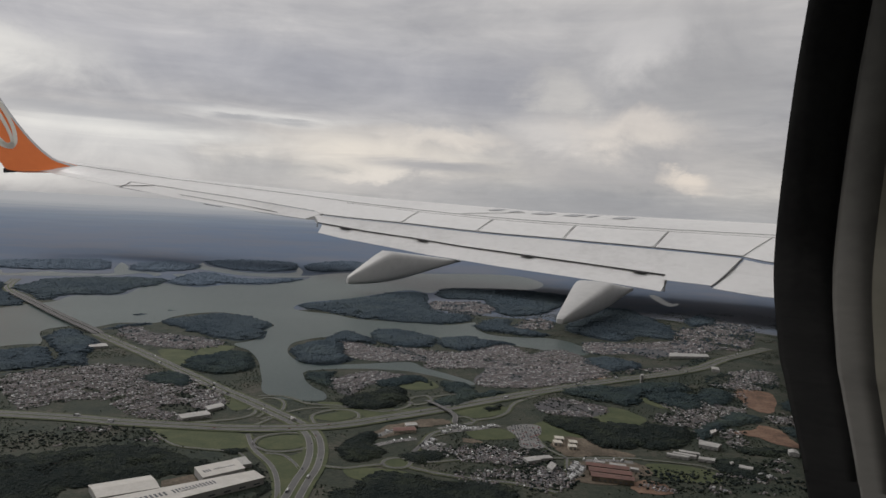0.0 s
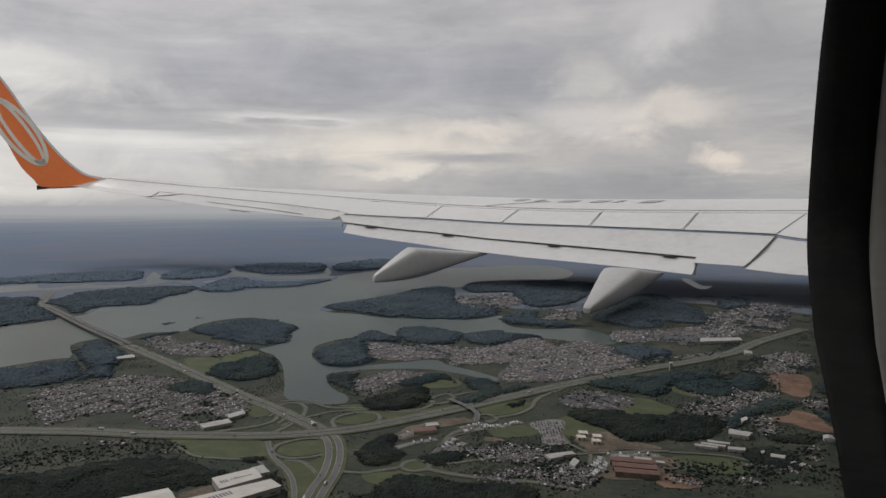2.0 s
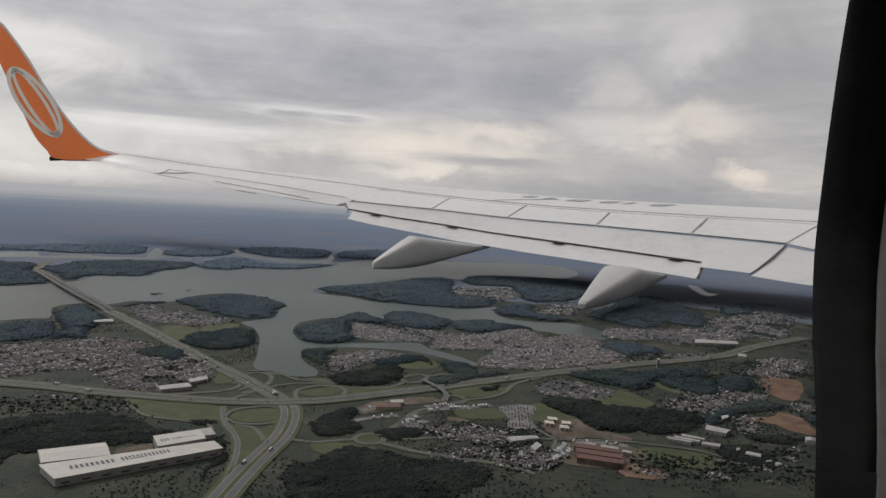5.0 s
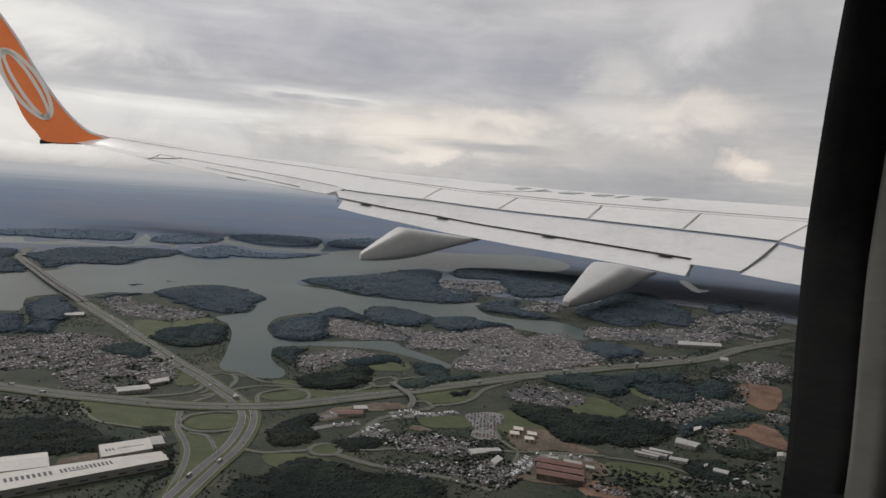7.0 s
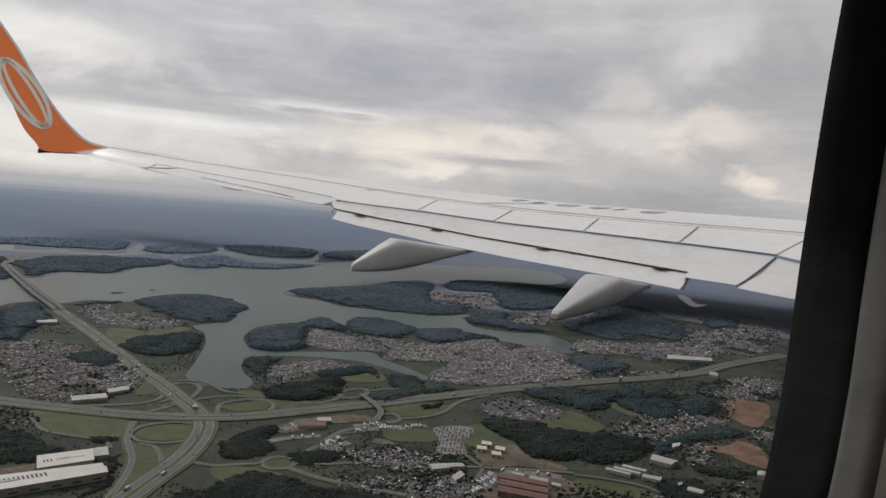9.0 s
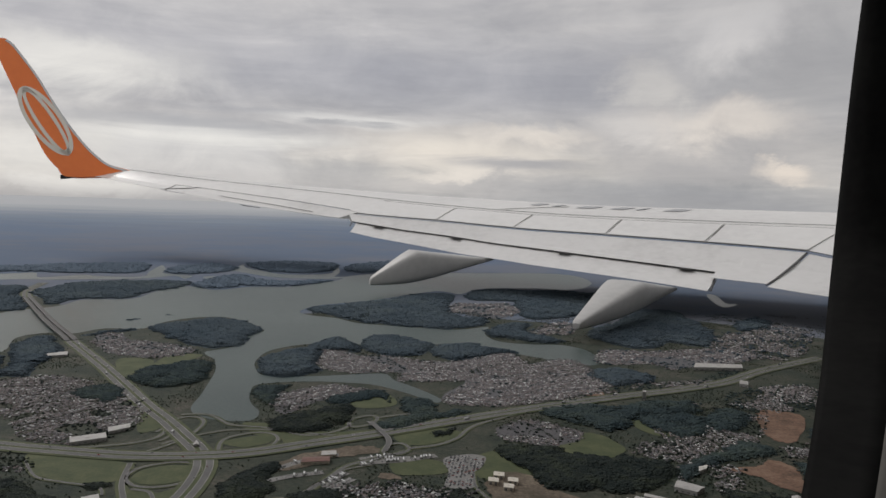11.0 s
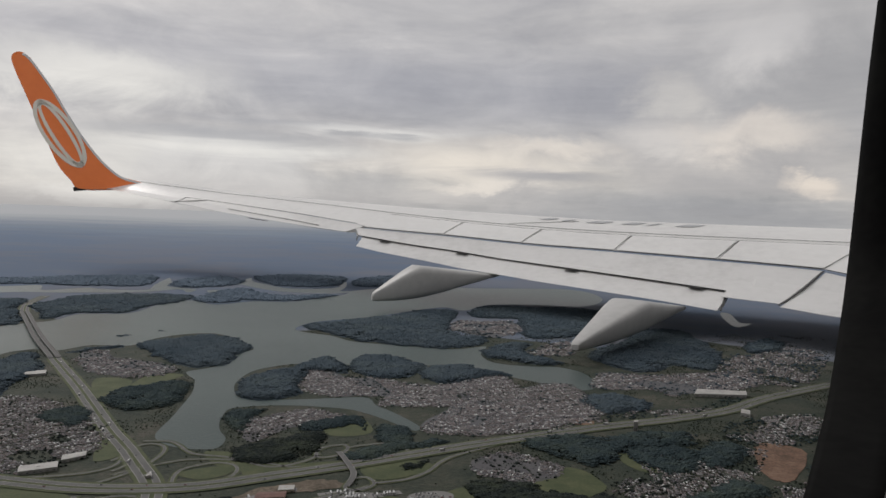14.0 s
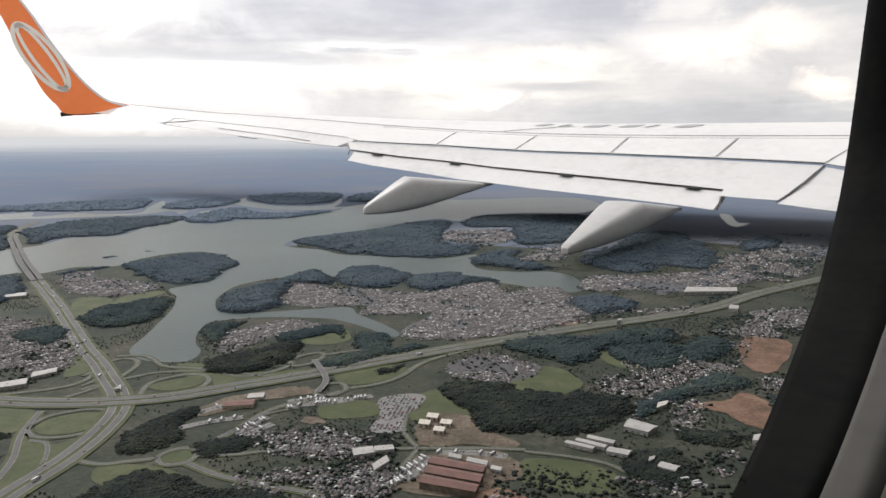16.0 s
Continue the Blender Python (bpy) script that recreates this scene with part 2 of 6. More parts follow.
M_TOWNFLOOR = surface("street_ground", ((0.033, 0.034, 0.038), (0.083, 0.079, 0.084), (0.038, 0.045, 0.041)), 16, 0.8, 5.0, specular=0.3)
# copy of the street ground with haze painted into its colour
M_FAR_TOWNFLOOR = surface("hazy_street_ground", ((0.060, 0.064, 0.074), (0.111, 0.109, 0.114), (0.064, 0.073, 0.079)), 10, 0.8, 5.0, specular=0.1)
M_ASPHALT = surface("road_asphalt", ((0.090, 0.089, 0.089), (0.132, 0.130, 0.128)), 6, 0.85, 20, specular=0.2)
M_LINE = surface("lane_paint", ((0.20, 0.195, 0.185), (0.28, 0.27, 0.255)), 12, 0.8)
M_CONCRETE = surface("pale_concrete", ((0.120, 0.118, 0.112), (0.190, 0.186, 0.178)), 14, 0.8, 8)
M_WALL = surface("house_walls", ((0.149, 0.135, 0.131), (0.261, 0.241, 0.239)), 40, 0.85, 4, per="island", per_colours=((0.222, 0.208, 0.208), (0.149, 0.120, 0.116), (0.431, 0.414, 0.404), (0.169, 0.157, 0.164), (0.250, 0.232, 0.226)), per_share=0.8)
M_ROOF = surface("house_roofs", ((0.132, 0.110, 0.107), (0.210, 0.198, 0.198)), 50, 0.85, 4, per="island", per_colours=((0.435, 0.451, 0.440), (0.042, 0.042, 0.045), (0.132, 0.103, 0.098), (0.170, 0.144, 0.141), (0.107, 0.105, 0.114), (0.210, 0.213, 0.230), (0.062, 0.063, 0.068), (0.160, 0.131, 0.125), (0.608, 0.634, 0.617), (0.089, 0.078, 0.080), (0.142, 0.144, 0.156), (0.235, 0.230, 0.227), (0.075, 0.076, 0.086), (0.126, 0.105, 0.103), (0.111, 0.104, 0.110), (0.181, 0.170, 0.175)), per_share=0.9, specular=0.2)
M_WHITE_ROOF = surface("cream_sheet_roof", ((0.38, 0.36, 0.325), (0.48, 0.46, 0.425)), 18, 0.55, 6)
M_PALE_ROOF = surface("weathered_pale_roof", ((0.240, 0.234, 0.222), (0.408, 0.396, 0.378)), 12, 0.7, 9)
M_RED_ROOF = surface("red_tile_roof", ((0.095, 0.055, 0.046), (0.17, 0.085, 0.070)), 25, 0.8, 6)
M_CREAM = surface("cream_render", ((0.33, 0.29, 0.23), (0.42, 0.38, 0.31)), 30, 0.8, 5)
M_PALE_CREAM = surface("pale_cream_roof", ((0.42, 0.39, 0.33), (0.52, 0.49, 0.43)), 30, 0.75, 5)
M_SHED_WALL = surface("shed_cladding", ((0.260, 0.260, 0.250), (0.360, 0.350, 0.330)), 20, 0.7, 5)
M_BROWN = surface("brown_bare_ground", ((0.060, 0.052, 0.037), (0.108, 0.086, 0.065), (0.173, 0.143, 0.108)), 8, 0.85, 8.0, 0.003, 80, specular=0.2)
M_DARKTEXT = surface("dark_roof_paint", ((0.05, 0.055, 0.065), (0.08, 0.085, 0.09)), 30, 0.7)
M_WINGSKIN = surface("white_wing_paint", ((0.56, 0.555, 0.545), (0.64, 0.635, 0.62), (0.68, 0.675, 0.66)), 0.55, 0.36, 14, specular=0.5)
M_FLAP = surface("grey_flap_paint", ((0.50, 0.495, 0.485), (0.58, 0.575, 0.565), (0.61, 0.605, 0.595)), 0.8, 0.42, 12, specular=0.45)
M_FAIRING = surface("fairing_paint", ((0.37, 0.367, 0.36), (0.45, 0.447, 0.435)), 1.2, 0.45, 10, specular=0.4)
M_SEAL = surface("dark_gap_seal", ((0.02, 0.02, 0.021), (0.045, 0.043, 0.042)), 5, 0.7, 8)
M_ORANGE = surface("orange_tail_paint", ((0.87, 0.190, 0.034), (0.93, 0.225, 0.044)), 0.9, 0.35, 9, specular=0.5)
M_EMBLEM = surface("cream_emblem_paint", ((0.74, 0.69, 0.60), (0.80, 0.75, 0.66)), 2.0, 0.45, 6)
M_REG = surface("grey_letter_paint", ((0.33, 0.34, 0.355), (0.40, 0.405, 0.415)), 3.0, 0.5, 6)
M_GASKET = surface("black_window_gasket", ((0.006, 0.006, 0.006), (0.010, 0.010, 0.0095)), 1.5, 0.9, 8, specular=0.03)
# trim and panel base colours are darkened in place of the cabin's shade
M_TRIM = surface("shaded_window_trim", ((0.050, 0.048, 0.043), (0.068, 0.065, 0.058)), 0.8, 0.7, 8, specular=0.2)
M_PANEL = surface("shaded_cabin_panel", ((0.040, 0.037, 0.026), (0.056, 0.052, 0.038)), 0.6, 0.7, 10, specular=0.25)


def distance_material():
    """The backdrop of far land: dark woods and paler open country, with haze painted in as bluer, paler tones out to
    the horizon.
    """
    m = bpy.data.materials.new("hazed_far_country")
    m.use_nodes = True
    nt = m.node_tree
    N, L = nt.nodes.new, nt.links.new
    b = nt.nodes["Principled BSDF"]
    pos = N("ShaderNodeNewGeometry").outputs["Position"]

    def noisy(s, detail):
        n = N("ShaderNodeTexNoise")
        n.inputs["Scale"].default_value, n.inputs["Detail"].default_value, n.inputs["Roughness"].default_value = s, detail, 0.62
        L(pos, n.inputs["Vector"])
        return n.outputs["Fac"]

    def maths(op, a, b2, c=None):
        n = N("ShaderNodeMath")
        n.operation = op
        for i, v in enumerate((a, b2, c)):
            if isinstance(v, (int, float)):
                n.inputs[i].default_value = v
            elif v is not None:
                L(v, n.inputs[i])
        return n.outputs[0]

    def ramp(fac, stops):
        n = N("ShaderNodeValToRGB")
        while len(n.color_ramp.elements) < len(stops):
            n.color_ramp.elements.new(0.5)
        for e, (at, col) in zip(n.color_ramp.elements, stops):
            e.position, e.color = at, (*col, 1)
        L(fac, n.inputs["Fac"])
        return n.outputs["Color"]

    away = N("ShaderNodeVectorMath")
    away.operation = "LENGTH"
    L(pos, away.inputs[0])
    # painted haze: the base colour pales with the distance, unevenly; 0 at 5 m out, 1 at 300 m
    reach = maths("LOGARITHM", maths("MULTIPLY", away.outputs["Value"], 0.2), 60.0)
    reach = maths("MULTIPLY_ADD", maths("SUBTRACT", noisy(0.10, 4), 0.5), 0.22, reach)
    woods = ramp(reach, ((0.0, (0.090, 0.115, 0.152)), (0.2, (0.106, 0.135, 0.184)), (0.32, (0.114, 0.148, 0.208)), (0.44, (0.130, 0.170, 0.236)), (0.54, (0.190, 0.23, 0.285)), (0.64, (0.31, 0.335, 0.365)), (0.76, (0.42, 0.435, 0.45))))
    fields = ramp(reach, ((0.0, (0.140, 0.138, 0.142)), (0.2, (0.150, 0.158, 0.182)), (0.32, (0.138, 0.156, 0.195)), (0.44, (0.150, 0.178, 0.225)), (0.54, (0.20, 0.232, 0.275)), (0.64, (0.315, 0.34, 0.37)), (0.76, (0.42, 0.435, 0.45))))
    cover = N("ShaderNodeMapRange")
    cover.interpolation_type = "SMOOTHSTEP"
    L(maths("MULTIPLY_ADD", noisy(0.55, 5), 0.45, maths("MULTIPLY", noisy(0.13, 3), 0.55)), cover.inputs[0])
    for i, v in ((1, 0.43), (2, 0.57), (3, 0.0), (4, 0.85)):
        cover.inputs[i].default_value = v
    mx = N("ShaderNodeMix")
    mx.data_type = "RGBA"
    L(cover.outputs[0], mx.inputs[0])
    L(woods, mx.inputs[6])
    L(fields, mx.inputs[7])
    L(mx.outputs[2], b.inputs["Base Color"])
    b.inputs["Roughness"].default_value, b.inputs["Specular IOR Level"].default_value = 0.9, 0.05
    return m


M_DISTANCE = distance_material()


def water_material():
    m = bpy.data.materials.new("lake_water")
    m.use_nodes = True
    nt = m.node_tree
    b = nt.nodes["Principled BSDF"]
    geo, n1, n2 = (nt.nodes.new(k) for k in ("ShaderNodeNewGeometry", "ShaderNodeTexNoise", "ShaderNodeTexNoise"))
    n1.inputs["Scale"].default_value, n1.inputs["Detail"].default_value = 0.55, 3
    n2.inputs["Scale"].default_value, n2.inputs["Detail"].default_value = 60, 4
    cr, bp = nt.nodes.new("ShaderNodeValToRGB"), nt.nodes.new("ShaderNodeBump")
    cr.color_ramp.elements[0].position, cr.color_ramp.elements[1].position = 0.38, 0.62
    cr.color_ramp.elements[0].color, cr.color_ramp.elements[1].color = (0.027, 0.047, 0.044, 1), (0.043, 0.066, 0.061, 1)
    bp.inputs["Strength"].default_value, bp.inputs["Distance"].default_value = 0.5, 0.004
    L = nt.links.new
    L(geo.outputs["Position"], n1.inputs["Vector"])
    L(geo.outputs["Position"], n2.inputs["Vector"])
    L(n1.outputs["Fac"], cr.inputs["Fac"])
    L(cr.outputs["Color"], b.inputs["Base Color"])
    L(n2.outputs["Fac"], bp.inputs["Height"])
    L(bp.outputs[0], b.inputs["Normal"])
    b.inputs["Roughness"].default_value, b.inputs["IOR"].default_value = 0.34, 1.28
    return m


M_WATER = water_material()


# ---- mesh helpers ----
def link_mesh(name, verts, faces, materials, parent=None, label="", face_mats=None, smooth=False):
    me = bpy.data.meshes.new(name)
    me.from_pydata([tuple(v) for v in verts], [], faces)
    for m in materials:
        me.materials.append(m)
    if face_mats is not None:
        me.polygons.foreach_set("material_index", np.asarray(face_mats, np.int32))
    if smooth:
        me.polygons.foreach_set("use_smooth", np.ones(len(me.polygons), bool))
    me.update()
    ob = new(name, me)
    if parent:
        ob.parent = parent
    if label:
        ob["label"] = label
    return ob


def bulk_tris(name, verts, tris, materials, face_mats=None):
    """One mesh from big arrays of corners and triangles."""
    me = bpy.data.meshes.new(name)
    me.vertices.add(len(verts))
    me.vertices.foreach_set("co", np.asarray(verts, np.float32).ravel())
    me.loops.add(3 * len(tris))
    me.loops.foreach_set("vertex_index", np.asarray(tris, np.int32).ravel())
    me.polygons.add(len(tris))
    me.polygons.foreach_set("loop_start", np.arange(0, 3 * len(tris), 3, dtype=np.int32))
    for m in materials:
        me.materials.append(m)
    if face_mats is not None:
        me.polygons.foreach_set("material_index", np.asarray(face_mats, np.int32))
    me.update(calc_edges=True)
    return new(name, me)


def part(name, bm, material, parent, label=""):
    me = bpy.data.meshes.new(name)
    bmesh.ops.recalc_face_normals(bm, faces=bm.faces)
    bm.to_mesh(me)
    bm.free()
    me.materials.append(material)
    ob = new(name, me)
    ob.parent = parent
    if label:
        ob["label"] = label
    return ob


def smooth_line(points, closed=False, steps=8):
    """A Catmull-Rom line through the points."""
    p = np.asarray(points, float)
    n = len(p)
    out = []
    for i in range(n if closed else n - 1):
        a, b, c, d = (p[(i - 1) % n], p[i], p[(i + 1) % n], p[(i + 2) % n]) if closed else (p[max(i - 1, 0)], p[i], p[i + 1], p[min(i + 2, n - 1)])
        for k in range(steps):
            t = k / steps
            out.append(0.5 * (2 * b + (c - a) * t + (2 * a - 5 * b + 4 * c - d) * t * t + (3 * b - a - 3 * c + d) * t**3))
    if not closed:
        out.append(p[-1])
    return np.array(out)


def ragged(line, amount, seed, size=3.0):
    """The line with small bays and points: moved by noise that grows with the distance."""
    out = []
    for x, y in line:
        k = amount * max(1.0, math.hypot(x, y) / 4)
        v = noise.noise_vector(Vector((x * size * 4 / max(4, math.hypot(x, y)), y * size * 4 / max(4, math.hypot(x, y)), seed * 7.3)))
        w = noise.noise_vector(Vector((x * size * 3, y * size * 3, seed * 3.1)))
        out.append((x + k * (v.x + 0.5 * w.x), y + k * (v.y + 0.5 * w.y)))
    return np.array(out)


def inside(points, poly):
    x, y = points[:, 0], points[:, 1]
    res = np.zeros(len(points), bool)
    j = len(poly) - 1
    for i in range(len(poly)):
        (xi, yi), (xj, yj) = poly[i], poly[j]
        cross = (yi > y) != (yj > y)
        res ^= cross & (x < (xj - xi) * (y - yi) / (yj - yi + 1e-12) + xi)
        j = i
    return res


def edge_distance(points, poly):
    d = np.full(len(points), 1e9)
    for q in poly[::2]:
        d = np.minimum(d, np.hypot(points[:, 0] - q[0], points[:, 1] - q[1]))
    return d


def flat_fill(outline, z):
    verts = [Vector((x, y, z)) for x, y in outline]
    return verts, [tuple(t) for t in tessellate_polygon([verts])]


OPEN_GROUND = []
LAYER = itertools.count()


def sheet(name, outline, z, material, label="", kind="structure", category=""):
    if name in ("meadow", "bare_soil", "parking_lot", "yard"):
        OPEN_GROUND.append(np.asarray(outline))
    verts, tris = flat_fill(outline, z + 8e-6 * (next(LAYER) % 40))
    ob = link_mesh(name, verts, tris, [material])
    me = ob.data
    bm = bmesh.new()
    bm.from_mesh(me)
    for f in bm.faces:
        f.normal_update()
        if f.normal.z < 0:
            f.normal_flip()
    bm.to_mesh(me)
    bm.free()
    return tagged(ob, label, category, kind=kind)


def scatter(outline, gap, rng, jitter=0.45):
    lo, hi = outline.min(0), outline.max(0)
    gx, gy = np.meshgrid(np.arange(lo[0], hi[0], gap), np.arange(lo[1], hi[1], gap))
    pts = np.stack([gx.ravel(), gy.ravel()], 1)
    pts = pts + rng.uniform(-jitter, jitter, pts.shape) * gap
    return pts[inside(pts, outline)]


PHI = (1 + 5**0.5) / 2
ICO = np.array([(-1, PHI, 0), (1, PHI, 0), (-1, -PHI, 0), (1, -PHI, 0), (0, -1, PHI), (0, 1, PHI), (0, -1, -PHI), (0, 1, -PHI), (PHI, 0, -1), (PHI, 0, 1), (-PHI, 0, -1), (-PHI, 0, 1)]) / (1 + PHI**2) ** 0.5
ICO_TRIS = np.array([(0, 11, 5), (0, 5, 1), (0, 1, 7), (0, 7, 10), (0, 10, 11), (1, 5, 9), (5, 11, 4), (11, 10, 2), (10, 7, 6), (7, 1, 8), (3, 9, 4), (3, 4, 2), (3, 2, 6), (3, 6, 8), (3, 8, 9), (4, 9, 5), (2, 4, 11), (6, 2, 10), (8, 6, 7), (9, 8, 1)])


CLUMP = np.array([(1, 0, 0), (0, 1, 0), (-1, 0, 0), (0, -1, 0), (0, 0, 1), (0, 0, -1)], float)
CLUMP_TRIS = np.array([(0, 1, 4), (1, 2, 4), (2, 3, 4), (3, 0, 4), (1, 0, 5), (2, 1, 5), (3, 2, 5), (0, 3, 5)])


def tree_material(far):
    # the farther the wood, the more haze its crown colour holds
    return M_FAR_HAZE_TREE if far > 9.4 else M_MID_HAZE_TREE if far > 5.2 else M_FAINT_HAZE_TREE if far > 3.9 else M_TREE


def forest(outline, hill, label, seed):
    """A wood on a low rise: many small uneven crowns that thin out at its rim, one object."""
    rng = np.random.default_rng(seed)
    edge = ragged(ragged(smooth_line(outline, True, 14), 0.050, seed, 4.0), 0.032, seed + 40, 13.0)
    far = np.hypot(*edge.mean(0))
    gap = min(max(0.00130 * far, 0.0034), 0.05)
    pts = scatter(edge, gap, rng)
    if len(pts) > 60000:
        pts = pts[rng.permutation(len(pts))[:60000]]
        gap *= 1.2
    d = edge_distance(pts, edge)
    # the wood thins out at its rim and round a few clearings
    gaps = np.array([noise.noise(Vector((x * 7.0, y * 7.0, seed * 1.7))) for x, y in pts])
    keep = (rng.random(len(pts)) < 0.12 + d / (gap * 11.0)) & ((gaps < 0.42) | (rng.random(len(pts)) < 0.25))
    pts, d = pts[keep], d[keep]
    n = len(pts)
    reach = max(0.06, 0.35 * d.max())
    ground = 0.28 * hill * np.clip(d / reach, 0, 1) ** 1.1
    size = gap * rng.uniform(1.15, 1.95, n) * (1 + 0.4 * (rng.random(n) > 0.95)) * np.clip(0.45 + d / (gap * 10), 0.45, 1)
    jig = 1 + rng.uniform(-0.24, 0.24, (n, 6, 1))
    crown = CLUMP[None] * jig * size[:, None, None] * np.stack([np.ones(n), np.ones(n), rng.uniform(0.16, 0.34, n)], 1)[:, None]
    spin = rng.uniform(0, 6.28, n)
    c, s = np.cos(spin)[:, None], np.sin(spin)[:, None]
    crown = np.stack([crown[..., 0] * c - crown[..., 1] * s, crown[..., 0] * s + crown[..., 1] * c, crown[..., 2]], -1)
    verts = crown + np.concatenate([pts, (ground + size * 0.45)[:, None]], 1)[:, None]
    verts[..., 2] = np.maximum(verts[..., 2], 0.0005)
    tris = CLUMP_TRIS[None] + (np.arange(n) * 6)[:, None, None]
    v, t = verts.reshape(-1, 3), tris.reshape(-1, 3)
    bed = []
    if far > 5.2:
        # far off the ground between the crowns can no longer be told from them
        fv, bed = flat_fill(edge, 0.0011 + 8e-6 * (next(LAYER) % 40))
        v = np.concatenate([v, np.array(fv)])
        t = np.concatenate([t, np.array(bed) + 6 * n])
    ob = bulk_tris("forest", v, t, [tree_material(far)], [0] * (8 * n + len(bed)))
    ob.data.polygons.foreach_set("use_smooth", np.ones(len(ob.data.polygons), bool))
    return tagged(ob, label, "forest", "woods on the shore", "stuff")


HOUSE = np.array([(-1, -1, 0), (1, -1, 0), (1, 1, 0), (-1, 1, 0), (-1, -1, 1), (1, -1, 1), (1, 1, 1), (-1, 1, 1), (-1, 0, 1.28), (1, 0, 1.28)], float)
HOUSE_TRIS = np.array([(0, 1, 5), (0, 5, 4), (1, 2, 6), (1, 6, 5), (2, 3, 7), (2, 7, 6), (3, 0, 4), (3, 4, 7), (4, 8, 7), (5, 6, 9), (4, 5, 9), (4, 9, 8), (6, 7, 8), (6, 8, 9)])
HOUSE_MATS = [0] * 10 + [1] * 4


def town(outline, density, label, seed):
    """A close-built quarter of small gabled houses along rows, with trees between them, one object."""
    rng = np.random.default_rng(seed)
    edge = ragged(ragged(smooth_line(outline, True, 10), 0.034, seed), 0.022, seed + 40, 13.0)
    mid = edge.mean(0)
    far = np.hypot(*mid)
    gap = min(max(0.0029 * far, 0.0138), 0.045)
    turn = rng.uniform(0, 1.57)
    c, s = math.cos(turn), math.sin(turn)
    spun = (edge - mid) @ np.array([[c, s], [-s, c]]).T
    pts = scatter(spun, gap, rng, 0.22)
    bent = np.array([noise.noise(Vector((x * 2.3, y * 2.3, seed * 3.7))) for x, y in pts])
    rows = np.floor(pts[:, 1] / gap + 2.2 * np.sin(pts[:, 0] / gap * 0.13 + seed) + 9.0 * bent)
    keep = ((rows % 9) != 0) & (rng.random(len(pts)) < 0.55 + 0.45 * density)
    lots = pts @ np.array([[c, s], [-s, c]]) + mid
    clump = np.array([noise.noise(Vector((x * 1.9, y * 1.9, seed))) + 0.5 * noise.noise(Vector((x * 6, y * 6, seed + 9.0))) for x, y in lots])
    rim = edge_distance(lots, edge)
    built = keep & (clump < (0.05 if density > 0.75 else 0.11) + 0.50 * (density - 0.5)) & (rng.random(len(lots)) < 0.22 + rim / (gap * 6.0))
    green = ~built & (rng.random(len(pts)) < (0.26 if density > 0.75 else 0.42))
    h = lots[built]
    n = len(h)
    sx, sy = gap * rng.uniform(0.26, 0.56, n), gap * rng.uniform(0.22, 0.40, n)
    sz = gap * rng.uniform(0.14, 0.30, n) * (1 + 0.9 * (rng.random(n) > 0.96))
    ang = turn + rng.choice((0, math.pi / 2), n) + rng.normal(0, 0.12, n)
    box = HOUSE[None] * np.stack([sx, sy, sz], 1)[:, None]
    ca, sa = np.cos(ang)[:, None], np.sin(ang)[:, None]
    v1 = np.stack([box[..., 0] * ca - box[..., 1] * sa + h[:, :1], box[..., 0] * sa + box[..., 1] * ca + h[:, 1:], box[..., 2] + 0.0016], -1).reshape(-1, 3)
    t1 = (HOUSE_TRIS[None] + (np.arange(n) * 10)[:, None, None]).reshape(-1, 3)
    g = lots[green]
    k = len(g)
    gs = gap * (0.16 + 0.5 * rng.random(k) ** 2)
    g = g + rng.normal(0, 0.35 * gap, g.shape)
    v2 = ICO[None] * (1 + rng.uniform(-0.35, 0.35, (k, 12, 1))) * gs[:, None, None] * np.array([1.15, 1.15, 0.7]) + np.concatenate([g, gs[:, None] * 0.5], 1)[:, None]
    v2[..., 2] = np.maximum(v2[..., 2], 0.0017)
    t2 = (ICO_TRIS[None] + (np.arange(k) * 12)[:, None, None] + 10 * n).reshape(-1, 3)
    # only close-built quarters have paved ground between the houses
    fv, ft = flat_fill(mid + 0.93 * (edge - mid), 0.0016 + 8e-6 * (next(LAYER) % 40))
    v, t = np.concatenate([v1, v2.reshape(-1, 3)]), np.concatenate([t1, t2])
    if density > 0.75:
        v, t = np.concatenate([v, np.array(fv)]), np.concatenate([t, np.array(ft) + 10 * n + 12 * k])
    else:
        ft = []
    # quarters beyond 4.6 m get the ground colour with haze in it
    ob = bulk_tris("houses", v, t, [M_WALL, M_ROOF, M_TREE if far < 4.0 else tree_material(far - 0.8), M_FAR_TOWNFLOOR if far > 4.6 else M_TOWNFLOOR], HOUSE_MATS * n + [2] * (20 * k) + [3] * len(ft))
    return tagged(ob, label, "houses", "built-up quarters", "stuff")


def ribbon(line, width, z, shift=0.0, rise=None):
    """Corners and faces of a flat strip along a line; rise: a function of the share of its length that lifts it."""
    d = np.gradient(line, axis=0)
    nrm = np.stack([-d[:, 1], d[:, 0]], 1) / (np.hypot(d[:, 0], d[:, 1])[:, None] + 1e-9)
    a, b = line + nrm * (shift - width / 2), line + nrm * (shift + width / 2)
    n = len(line)
    zz = [z + (rise(i / (n - 1)) if rise else 0) for i in range(n)]
    verts = [(*p, h) for p, h in zip(a, zz)] + [(*p, h) for p, h in zip(b, zz)]
    faces = [(i, i + 1, n + i + 1, n + i) for i in range(n - 1)]
    return verts, faces


ROAD_LINES = []


